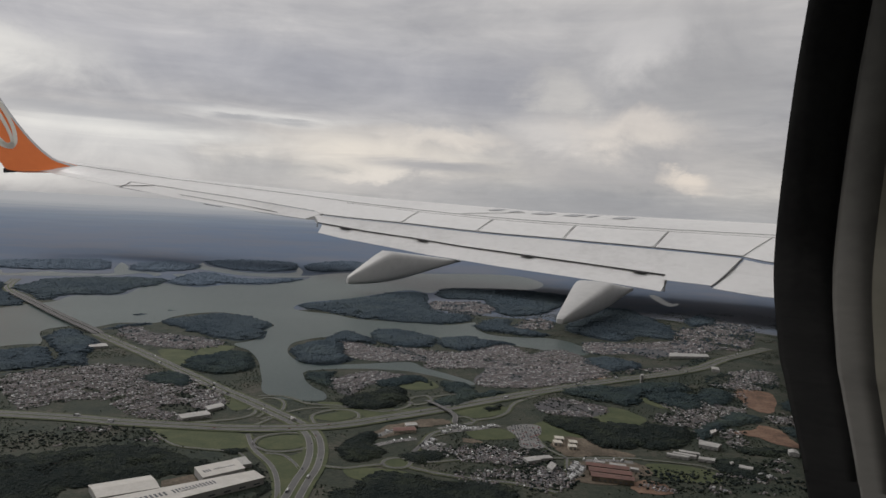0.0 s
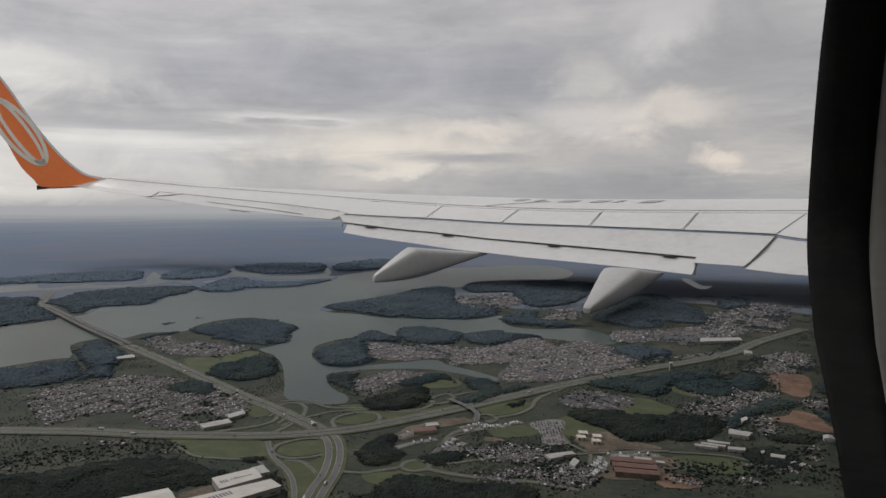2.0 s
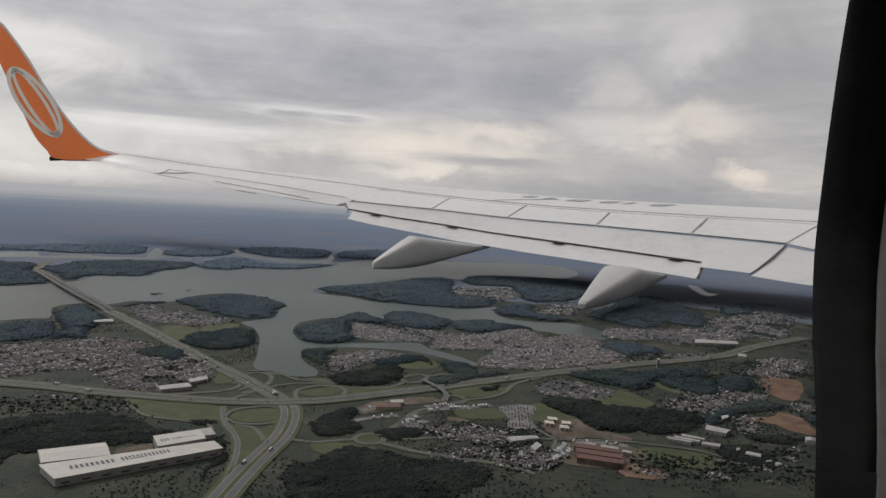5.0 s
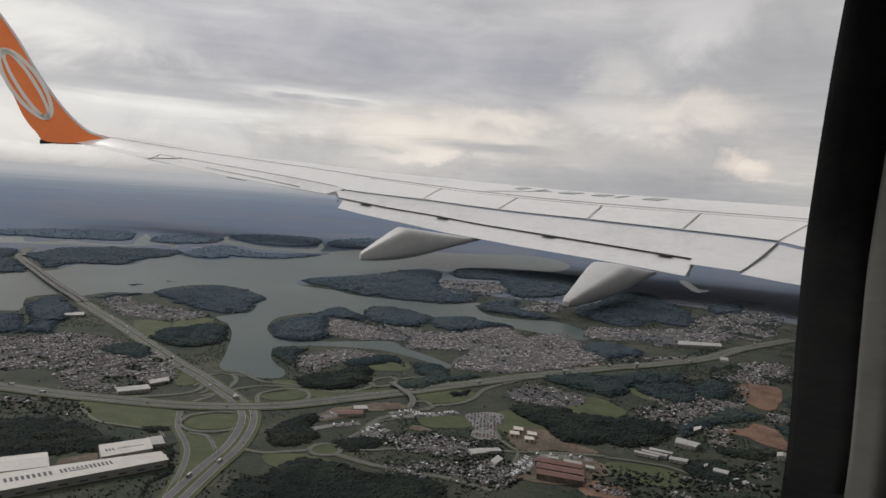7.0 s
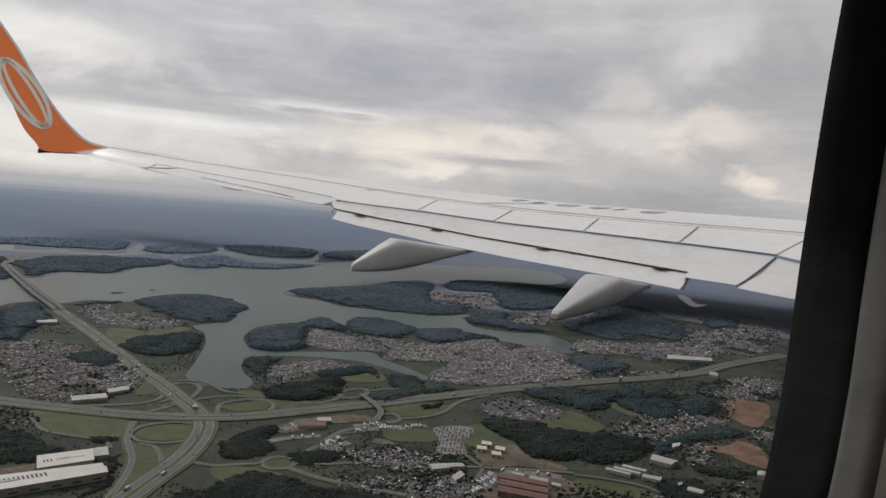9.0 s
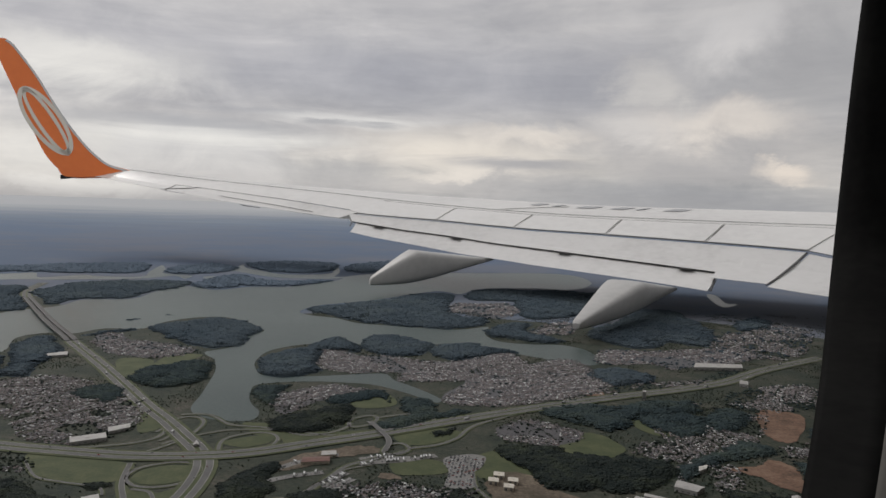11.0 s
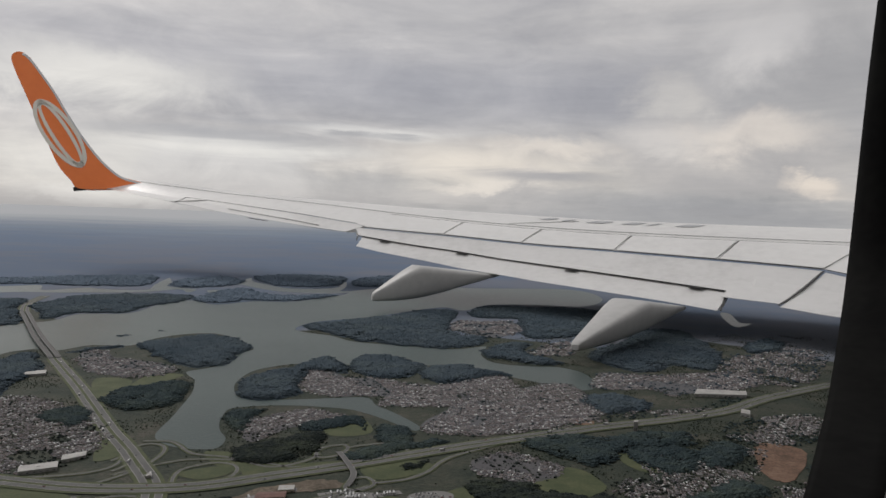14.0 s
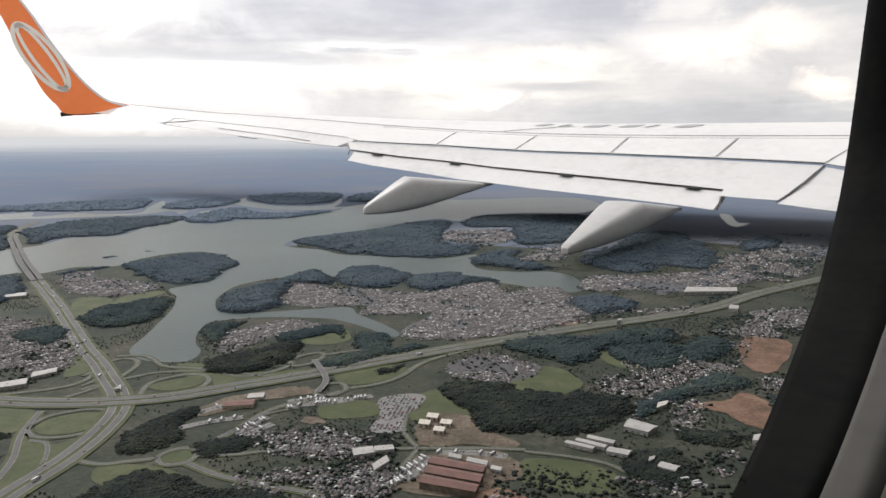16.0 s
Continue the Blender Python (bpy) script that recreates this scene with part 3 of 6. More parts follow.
def road(name, points, width, label, closed=False, double=False, z=0.0030, rise=None, verge=1.0):
    """A road: asphalt strips with pale edge lines, on a grass verge."""
    line = smooth_line(points, closed, 8)
    if closed:
        line = np.vstack([line, line[:1]])
    ROAD_LINES.append((line, width))
    verts, faces, mats = [], [], []

    def strip(w, zz, shift, mat):
        v, f = ribbon(line, w, zz, shift, rise)
        o = len(verts)
        verts.extend(v)
        faces.extend(tuple(i + o for i in q) for q in f)
        mats.extend([mat] * len(f))

    if verge:
        strip(width * (1.35 if double else 1.9), z - 0.0007, 0, 2)
    lanes = ((-0.29 * width, 0.36 * width), (0.29 * width, 0.36 * width)) if double else ((0.0, width * 0.86),)
    for shift, w in lanes:
        strip(w, z, shift, 0)
        for side in (-1, 1):
            strip(w * 0.07, z + 0.0004, shift + side * w * 0.46, 1)
    ob = link_mesh(name, verts, faces, [M_ASPHALT, M_LINE, M_GRASS], face_mats=mats)
    return tagged(ob, label, "road", kind="structure")


# ---- ground and water ----
def ground_sheet():
    rings = [0.0] + [2.0 * 1.35**i for i in range(25)]
    verts, faces = [(0, 4, 0)], []
    seg = 48
    for r in rings[1:]:
        verts += [(r * math.cos(6.28318530718 * k / seg), 4 + r * math.sin(6.28318530718 * k / seg), 0) for k in range(seg)]
    faces += [(0, 1 + k, 1 + (k + 1) % seg) for k in range(seg)]
    for j in range(len(rings) - 2):
        a, b = 1 + j * seg, 1 + (j + 1) * seg
        faces += [(a + k, b + k, b + (k + 1) % seg, a + (k + 1) % seg) for k in range(seg)]
    # the haze-tinted material starts 7.6 m ahead and 30 m all round
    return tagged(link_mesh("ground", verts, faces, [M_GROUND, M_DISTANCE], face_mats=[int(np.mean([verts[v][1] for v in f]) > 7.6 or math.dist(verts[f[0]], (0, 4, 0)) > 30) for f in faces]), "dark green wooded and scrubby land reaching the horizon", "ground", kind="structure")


ground_sheet()


# ---- lake ----
near_shore = [(-3.702, 4.271), (-3.057, 4.831), (-2.944, 4.937), (-3.199, 5.387), (-3.123, 5.648), (-2.907, 5.668), (-2.815, 5.954), (-2.520, 6.045), (-2.514, 6.418), (-2.377, 6.740), (-2.093, 6.823), (-1.534, 6.304), (-1.562, 5.996), (-1.455, 5.669), (-1.523, 5.423), (-1.595, 5.264), (-1.426, 5.063), (-1.280, 4.772), (-1.200, 4.528), (-1.103, 4.208), (-1.026, 3.914), (-0.923, 3.788), (-0.775, 3.735), (-0.627, 3.766), (-0.645, 3.927), (-0.756, 4.084), (-0.844, 4.311), (-0.856, 4.481), (-0.628, 4.608), (-0.409, 4.646), (-0.182, 4.638), (0.038, 4.503), (0.248, 4.325)]
middle_shore = [(0.276, 4.405), (0.118, 4.596), (-0.072, 4.783), (-0.194, 4.947), (-0.555, 4.778), (-0.885, 4.695), (-1.039, 4.876), (-1.138, 5.149), (-1.151, 5.473), (-0.999, 5.754), (-0.760, 5.842), (-0.533, 5.897), (-0.030, 6.055), (0.444, 6.013), (0.762, 5.815), (1.056, 5.632), (1.240, 5.585), (1.329, 5.792), (1.239, 6.172), (1.042, 6.341), (0.825, 6.294), (0.535, 6.351), (0.387, 6.668), (0.392, 7.072), (0.107, 6.820), (-0.438, 6.851), (-0.833, 6.897), (-1.115, 7.136), (-1.440, 7.248), (-1.585, 7.482)]
far_shore = [(-1.512, 7.980), (-1.099, 8.525), (-0.486, 9.787), (-0.125, 9.613), (0.100, 10.345), (0.824, 10.696), (1.483, 10.851), (1.768, 12.147), (1.289, 13.344), (-0.406, 12.635), (-1.352, 12.297), (-2.027, 11.362), (-2.052, 10.520), (-2.390, 9.545), (-2.880, 9.333), (-3.131, 8.820), (-3.628, 9.067), (-3.711, 8.453), (-3.613, 7.721), (-4.023, 7.491), (-3.981, 7.009), (-4.101, 6.722), (-4.172, 6.481), (-4.205, 6.366), (-4.924, 5.498)]
lake = ragged(smooth_line(near_shore + middle_shore + far_shore, True, 4), 0.006, 3, 6.0)
sheet("water", lake, 0.0008, M_WATER, "grey-green lake water with a calm surface", category="lake")
sheet("water", ragged(smooth_line([(-7.316, 8.394), (-6.563, 9.515), (-6.308, 9.780), (-5.873, 9.275), (-5.601, 9.776), (-5.297, 9.722), (-4.755, 9.905), (-5.026, 10.589), (-5.321, 11.388), (-5.426, 11.734), (-4.993, 11.017), (-4.803, 10.562), (-4.570, 10.416), (-4.202, 10.305), (-4.092, 9.877), (-4.421, 10.212), (-4.664, 9.669), (-5.453, 9.151), (-6.079, 8.869), (-6.831, 7.874)], True, 4), 0.004, 4, 6.0), 0.0008, M_WATER, "pale far arm of the lake", category="lake")
sheet("water", ragged(smooth_line([(-4.056, 11.421), (-4.310, 12.488), (-4.004, 11.889), (-3.576, 11.501), (-3.073, 11.111), (-2.578, 11.324), (-2.455, 11.795), (-2.699, 12.342), (-2.628, 12.698), (-2.346, 11.776), (-2.230, 11.071), (-2.008, 11.272), (-2.242, 10.755), (-2.998, 10.630), (-3.446, 10.882), (-3.858, 11.229)], True, 4), 0.004, 5, 6.0), 0.0008, M_WATER, "pale far arm of the lake", category="lake")
sheet("water", ragged(smooth_line([(-3.992, 10.274), (-3.663, 10.460), (-3.485, 9.804), (-3.717, 9.895)], True, 4), 0.004, 6, 6.0), 0.0008, M_WATER, "pale far arm of the lake", category="lake")
sheet("water", ragged(smooth_line([(3.311, 10.898), (3.427, 10.840), (3.329, 9.930), (3.470, 9.897), (3.189, 9.479), (3.189, 10.075)], True, 4), 0.004, 7, 6.0), 0.0008, M_WATER, "pale far arm of the lake", category="lake")

# ---- fields and bare soil ----
sheet("meadow", ragged(smooth_line([(-1.349, 3.126), (-0.918, 3.096), (-0.826, 2.906), (-0.942, 2.834), (-1.085, 2.862), (-1.229, 2.930)], True, 5), 0.008, 20, 8.0), 0.0014, M_GRASS, "rough green grass beside the roads", category="grass")
sheet("meadow", ragged(smooth_line([(-1.243, 3.806), (-1.105, 3.795), (-1.002, 3.597), (-1.066, 3.467)], True, 5), 0.008, 21, 8.0), 0.0014, M_GRASS, "rough green grass beside the roads", category="grass")
sheet("meadow", ragged(smooth_line([(-0.791, 2.940), (-0.791, 3.023), (-0.704, 3.100), (-0.613, 3.105), (-0.565, 3.041), (-0.580, 2.954), (-0.646, 2.897), (-0.731, 2.892)], True, 5), 0.008, 22, 8.0), 0.0014, M_GRASS, "rough green grass beside the roads", category="grass")
sheet("meadow", ragged(smooth_line([(-0.601, 3.396), (-0.601, 3.455), (-0.522, 3.531), (-0.442, 3.539), (-0.408, 3.501), (-0.422, 3.439), (-0.501, 3.373)], True, 5), 0.008, 23, 8.0), 0.0014, M_GRASS, "rough green grass beside the roads", category="grass")
sheet("meadow", ragged(smooth_line([(-0.248, 4.392), (-0.085, 4.486), (0.046, 4.249), (-0.065, 4.128), (-0.203, 4.156)], True, 5), 0.008, 24, 8.0), 0.0014, M_GRASS, "rough green grass beside the roads", category="grass")
sheet("meadow", ragged(smooth_line([(-2.049, 4.911), (-1.794, 4.918), (-1.675, 4.507), (-1.796, 4.511)], True, 5), 0.008, 25, 8.0), 0.0014, M_GRASS, "rough green grass beside the roads", category="grass")
sheet("meadow", ragged(smooth_line([(-0.738, 2.814), (-0.632, 2.805), (-0.515, 2.882), (-0.491, 2.431), (-0.587, 2.508)], True, 5), 0.008, 26, 8.0), 0.0014, M_GRASS, "rough green grass beside the roads", category="grass")
sheet("meadow", ragged(smooth_line([(0.900, 3.735), (1.095, 3.949), (1.238, 3.752), (1.157, 3.595), (0.993, 3.560)], True, 5), 0.008, 27, 8.0), 0.0014, M_GRASS, "rough green grass beside the roads", category="grass")
sheet("meadow", ragged(smooth_line([(0.137, 3.696), (0.314, 3.862), (0.454, 3.803), (0.359, 3.633), (0.223, 3.568)], True, 5), 0.008, 28, 8.0), 0.0014, M_GRASS, "rough green grass beside the roads", category="grass")
sheet("meadow", ragged(smooth_line([(0.559, 3.481), (0.696, 3.577), (0.802, 3.301), (0.587, 3.220)], True, 5), 0.008, 29, 8.0), 0.0014, M_GRASS, "rough green grass beside the roads", category="grass")
sheet("meadow", ragged(smooth_line([(0.590, 3.481), (0.664, 3.600), (0.755, 3.466), (0.773, 3.310), (0.660, 3.312)], True, 5), 0.008, 30, 8.0), 0.0014, M_GRASS, "rough green grass beside the roads", category="grass")
sheet("meadow", ragged(smooth_line([(1.016, 3.783), (1.132, 3.936), (1.244, 3.743), (1.154, 3.603), (1.046, 3.600)], True, 5), 0.008, 31, 8.0), 0.0014, M_GRASS, "rough green grass beside the roads", category="grass")
sheet("meadow", ragged(smooth_line([(0.199, 3.385), (0.389, 3.387), (0.445, 3.252), (0.236, 3.195)], True, 5), 0.008, 32, 8.0), 0.0014, M_GRASS, "rough green grass beside the roads", category="grass")
sheet("meadow", ragged(smooth_line([(1.030, 2.962), (1.223, 2.958), (1.330, 2.879), (1.284, 2.755), (1.036, 2.781)], True, 5), 0.008, 33, 8.0), 0.0014, M_GRASS, "rough green grass beside the roads", category="grass")
sheet("meadow", ragged(smooth_line([(-0.351, 2.689), (-0.177, 2.716), (-0.028, 2.656), (-0.267, 2.572)], True, 5), 0.008, 34, 8.0), 0.0014, M_GRASS, "rough green grass beside the roads", category="grass")
sheet("meadow", ragged(smooth_line([(-0.183, 2.781), (-0.170, 2.828), (-0.119, 2.849), (-0.086, 2.815), (-0.095, 2.764), (-0.150, 2.748)], True, 5), 0.008, 35, 8.0), 0.0014, M_GRASS, "rough green grass beside the roads", category="grass")
sheet("meadow", ragged(smooth_line([(-0.371, 3.624), (-0.143, 3.682), (0.081, 3.781), (-0.098, 3.596), (-0.327, 3.460)], True, 5), 0.008, 36, 8.0), 0.0014, M_GRASS, "rough green grass beside the roads", category="grass")
sheet("meadow", ragged(smooth_line([(0.587, 3.443), (0.672, 3.519), (0.743, 3.341), (0.667, 3.247)], True, 5), 0.008, 37, 8.0), 0.0014, M_GRASS, "rough green grass beside the roads", category="grass")
sheet("meadow", ragged(smooth_line([(1.347, 4.219), (1.773, 4.356), (1.768, 4.172), (1.458, 3.971)], True, 5), 0.008, 38, 8.0), 0.0014, M_GRASS, "rough green grass beside the roads", category="grass")
sheet("meadow", ragged(smooth_line([(-0.645, 3.724), (-0.397, 3.723), (-0.238, 3.568), (-0.386, 3.518), (-0.534, 3.569)], True, 5), 0.008, 39, 8.0), 0.0014, M_GRASS, "rough green grass beside the roads", category="grass")
sheet("meadow", ragged(smooth_line([(-1.783, 5.080), (-1.563, 5.183), (-1.588, 4.840), (-1.642, 4.522)], True, 5), 0.008, 40, 8.0), 0.0014, M_GRASS, "rough green grass beside the roads", category="grass")
sheet("bare_soil", ragged(smooth_line([(2.067, 4.464), (2.192, 4.631), (2.329, 4.489), (2.136, 4.044), (2.018, 4.055)], True, 8), 0.035, 50, 9.0), 0.0018, M_SOIL, "orange bare clay ground", category="soil")
sheet("bare_soil", ragged(smooth_line([(1.648, 3.553), (1.821, 3.611), (1.911, 3.717), (1.967, 3.597), (1.959, 3.426), (2.048, 3.334), (1.876, 3.337), (1.772, 3.485)], True, 8), 0.035, 51, 9.0), 0.0018, M_SOIL, "orange bare clay ground", category="soil")
sheet("bare_soil", ragged(smooth_line([(1.109, 4.818), (1.224, 4.853), (1.237, 4.729), (1.125, 4.719)], True, 8), 0.035, 52, 9.0), 0.0018, M_SOIL, "orange bare clay ground", category="soil")
sheet("bare_soil", ragged(smooth_line([(0.889, 2.671), (0.962, 2.733), (1.051, 2.718), (1.037, 2.595), (0.898, 2.590)], True, 8), 0.035, 53, 9.0), 0.0018, M_SOIL, "orange bare clay ground", category="soil")
sheet("bare_soil", ragged(smooth_line([(0.640, 3.022), (0.626, 3.142), (0.664, 3.284), (0.748, 3.325), (0.849, 3.211), (0.984, 3.098), (0.966, 3.043), (0.824, 3.047), (0.707, 3.012)], True, 8), 0.035, 54, 9.0), 0.0018, M_BROWN, "brown bare clay ground", category="soil")
sheet("bare_soil", ragged(smooth_line([(0.152, 3.145), (0.166, 3.202), (0.216, 3.198), (0.268, 3.161), (0.212, 3.132)], True, 8), 0.035, 55, 9.0), 0.0018, M_BROWN, "brown bare clay ground", category="soil")
sheet("bare_soil", ragged(smooth_line([(0.634, 2.684), (0.640, 2.785), (0.681, 2.927), (0.830, 3.001), (0.990, 2.970), (1.016, 2.817), (0.864, 2.686)], True, 8), 0.035, 56, 9.0), 0.0018, M_BROWN, "brown bare clay ground", category="soil")
sheet("bare_soil", ragged(smooth_line([(-0.304, 3.175), (-0.235, 3.323), (-0.110, 3.431), (0.083, 3.514), (0.102, 3.422), (-0.068, 3.328), (-0.178, 3.153)], True, 8), 0.035, 57, 9.0), 0.0018, M_BROWN, "brown bare clay ground", category="soil")

# ---- roads ----
TRUNK = [(-5.404, 8.716), (-5.069, 7.993), (-4.646, 7.412), (-3.451, 6.108), (-2.736, 5.391), (-2.040, 4.699), (-1.636, 4.279), (-1.265, 3.890), (-1.033, 3.666), (-0.839, 3.463), (-0.689, 3.302), (-0.581, 3.139), (-0.520, 2.930), (-0.495, 2.706), (-0.503, 2.505), (-0.505, 2.277), (-0.501, 2.082)]
road("road", TRUNK[4:], 0.088, "grey dual carriageway running to the lake bridge", double=True, z=0.0040)
road("road", [(-2.315, 3.191), (-1.827, 3.189), (-1.515, 3.162), (-1.227, 3.158), (-0.949, 3.162), (-0.695, 3.211), (-0.453, 3.308), (-0.219, 3.487), (0.035, 3.682), (0.311, 3.916), (0.618, 4.175), (0.958, 4.438), (1.333, 4.714), (1.740, 4.986), (2.114, 5.290), (2.487, 5.740), (3.142, 6.381)], 0.092, "grey motorway with two carriageways and grass verges", double=True, z=0.0052)
road("road", TRUNK[:3], 0.088, "grey dual carriageway beyond the lake bridge", double=True, z=0.0040)
road("road", [(-0.809, 2.934), (-0.812, 3.040), (-0.716, 3.128), (-0.609, 3.129), (-0.551, 3.046), (-0.562, 2.938), (-0.635, 2.873), (-0.731, 2.864)], 0.017, "narrow grey curving slip road", True)
road("road", [(-0.589, 3.299), (-0.627, 3.407), (-0.620, 3.487), (-0.537, 3.577), (-0.442, 3.580), (-0.389, 3.507), (-0.398, 3.409), (-0.488, 3.332)], 0.017, "narrow grey curving slip road", False)
road("road", [(-0.880, 3.084), (-0.794, 2.880), (-0.669, 2.686), (-0.606, 2.530), (-0.564, 2.362), (-0.533, 2.214)], 0.025, "narrow grey curving slip road", False)
road("road", [(-0.728, 2.830), (-0.650, 2.820), (-0.585, 2.742), (-0.542, 2.662)], 0.017, "narrow grey curving slip road", False)
road("road", [(-1.022, 3.658), (-0.957, 3.751), (-0.876, 3.734), (-0.826, 3.638), (-0.813, 3.472), (-0.849, 3.313), (-0.908, 3.193)], 0.017, "narrow grey curving slip road", False)
road("road", [(-1.011, 3.780), (-0.899, 3.809), (-0.821, 3.777), (-0.691, 3.674), (-0.503, 3.664), (-0.274, 3.596), (-0.148, 3.702), (-0.110, 3.824)], 0.017, "narrow grey curving slip road", False)
road("road", [(-1.037, 3.675), (-0.944, 3.477), (-0.979, 3.345), (-1.132, 3.245), (-1.253, 3.204)], 0.017, "narrow grey curving slip road", False)
road("road", [(-0.121, 3.798), (-0.125, 3.910), (-0.042, 3.987), (-0.002, 3.930), (-0.019, 3.834), (-0.077, 3.780)], 0.019, "narrow grey curving slip road", True)
road("road", [(-0.032, 3.875), (0.041, 3.746), (0.131, 3.576), (0.136, 3.449)], 0.032, "grey road crossing over the motorway", z=0.0050, rise=lambda e: 0.012 * math.sin(math.pi * e), verge=0)
road("road", [(0.132, 3.439), (0.135, 3.539), (0.193, 3.577), (0.242, 3.511), (0.214, 3.438), (0.169, 3.424)], 0.017, "narrow grey curving slip road", True)
road("road", [(0.242, 3.519), (0.362, 3.596), (0.442, 3.719), (0.481, 3.865), (0.555, 4.001), (0.782, 4.259)], 0.019, "narrow grey curving slip road", False)
road("road", [(-0.006, 3.953), (0.111, 4.042), (0.235, 4.087), (0.293, 3.965), (0.255, 3.842), (0.131, 3.735)], 0.015, "narrow grey curving slip road", False)
road("road", [(-0.194, 2.777), (-0.176, 2.838), (-0.123, 2.861), (-0.076, 2.825), (-0.086, 2.754), (-0.148, 2.731)], 0.017, "narrow grey asphalt street", True)
road("road", [(-0.087, 2.846), (-0.026, 3.083), (0.021, 3.250), (0.135, 3.369), (0.227, 3.478)], 0.021, "narrow grey asphalt street", False)
road("road", [(-0.193, 2.771), (-0.274, 2.735), (-0.354, 2.700), (-0.464, 2.715)], 0.017, "narrow grey asphalt street", False)
road("road", [(-0.073, 2.752), (0.075, 2.686), (0.275, 2.646), (0.402, 2.620), (0.548, 2.549)], 0.021, "narrow grey asphalt street", False)
road("road", [(-0.064, 2.810), (0.046, 2.836), (0.198, 2.899), (0.471, 2.961), (0.564, 2.926)], 0.015, "narrow grey asphalt street", False)
road("road", [(1.028, 3.015), (1.127, 3.006), (1.224, 2.988), (1.299, 2.964), (1.369, 2.904), (1.420, 2.863), (1.499, 2.799)], 0.013, "narrow grey asphalt street", False)
road("road", [(1.571, 3.368), (1.628, 3.320), (1.759, 3.250)], 0.011, "narrow grey asphalt street", False)
road("road", [(0.163, 2.909), (0.323, 2.918), (0.477, 2.948), (0.671, 2.984), (0.869, 3.016), (1.028, 3.029)], 0.015, "narrow grey asphalt street", False)
road("road", [(0.556, 3.280), (0.576, 3.136), (0.619, 3.043), (0.656, 2.977), (0.638, 2.846), (0.634, 2.698)], 0.013, "narrow grey asphalt street", False)
road("road", [(-0.879, 3.326), (-0.820, 3.431), (-0.746, 3.521), (-0.656, 3.595), (-0.463, 3.639), (-0.271, 3.630), (-0.162, 3.623), (0.022, 3.696)], 0.015, "narrow grey curving slip road", False)
road("road", [(-0.989, 3.485), (-0.982, 3.562), (-0.995, 3.655), (-0.922, 3.571), (-0.896, 3.440), (-0.909, 3.368)], 0.013, "narrow grey curving slip road", False)
road("road", [(-0.089, 2.888), (-0.051, 3.023), (-0.006, 3.123), (0.027, 3.205), (0.117, 3.275)], 0.011, "narrow grey asphalt street", False)
road("road", [(-1.315, 3.024), (-1.158, 2.876), (-1.024, 2.844), (-0.861, 2.824), (-0.798, 2.756)], 0.013, "narrow grey asphalt street", False)

# ---- woods ----
forest([(-2.050, 2.480), (-1.700, 2.690), (-1.427, 2.836), (-1.277, 2.839), (-1.141, 2.787), (-0.994, 2.748), (-0.875, 2.687), (-0.882, 2.592), (-1.079, 2.464), (-1.345, 2.300), (-1.390, 2.090), (-1.600, 1.950), (-1.850, 2.150)], 0.035, "dense dark green woodland on a low rise", 100)
forest([(-0.419, 2.961), (-0.394, 3.119), (-0.312, 3.201), (-0.213, 3.176), (-0.248, 3.014), (-0.180, 2.896), (-0.242, 2.781), (-0.348, 2.781)], 0.030, "dense dark green woodland on a low rise", 101)
forest([(-2.472, 6.107), (-2.456, 6.412), (-2.289, 6.667), (-2.030, 6.735), (-1.561, 6.290), (-1.566, 5.993), (-1.454, 5.615), (-1.570, 5.426), (-1.770, 5.460), (-2.083, 5.728)], 0.050, "dark green wooded land beside the lake", 102)
forest([(-1.686, 4.466), (-1.684, 4.775), (-1.520, 4.976), (-1.383, 4.951), (-1.257, 4.685), (-1.185, 4.431), (-1.303, 4.284), (-1.484, 4.275)], 0.050, "dense dark green woodland on a low rise", 103)
forest([(-1.097, 5.079), (-1.104, 5.397), (-0.973, 5.659), (-0.849, 5.720), (-0.682, 5.134), (-0.591, 4.932), (-0.736, 4.722), (-0.935, 4.729)], 0.060, "dark green wooded land beside the lake", 104)
forest([(-0.911, 5.689), (-0.901, 6.028), (-0.780, 6.147), (-0.572, 5.852), (-0.496, 5.580), (-0.660, 5.603), (-0.793, 5.591)], 0.050, "dark green wooded land beside the lake", 105)
forest([(-0.550, 5.862), (-0.564, 6.195), (-0.373, 6.413), (-0.059, 6.096), (-0.010, 5.854), (-0.154, 5.546), (-0.338, 5.581)], 0.050, "dark green wooded land beside the lake", 106)
forest([(0.020, 5.793), (0.066, 6.046), (0.297, 6.155), (0.491, 6.009), (0.674, 5.919), (0.496, 5.743), (0.329, 5.490), (0.156, 5.503)], 0.050, "dark green wooded land beside the lake", 107)
forest([(-1.569, 7.492), (-1.489, 7.890), (-1.079, 8.423), (-0.528, 9.478), (-0.189, 9.434), (-0.138, 8.409), (-0.021, 7.758), (0.349, 7.541), (0.256, 7.036), (-0.002, 6.833), (-0.448, 6.918), (-0.848, 6.965), (-1.193, 7.218)], 0.060, "dark green wooded land beside the lake", 108)
forest([(-0.070, 9.319), (0.110, 10.131), (0.661, 10.284), (1.373, 10.479), (1.854, 9.923), (1.264, 8.169), (0.816, 7.673), (0.645, 8.372), (0.512, 8.970), (0.093, 8.996)], 0.060, "dark green wooded land beside the lake", 109)
forest([(0.400, 6.937), (0.582, 7.280), (0.862, 7.315), (0.793, 6.869), (1.086, 6.614), (1.021, 6.385), (0.633, 6.455), (0.430, 6.595)], 0.050, "dark green wooded land beside the lake", 110)
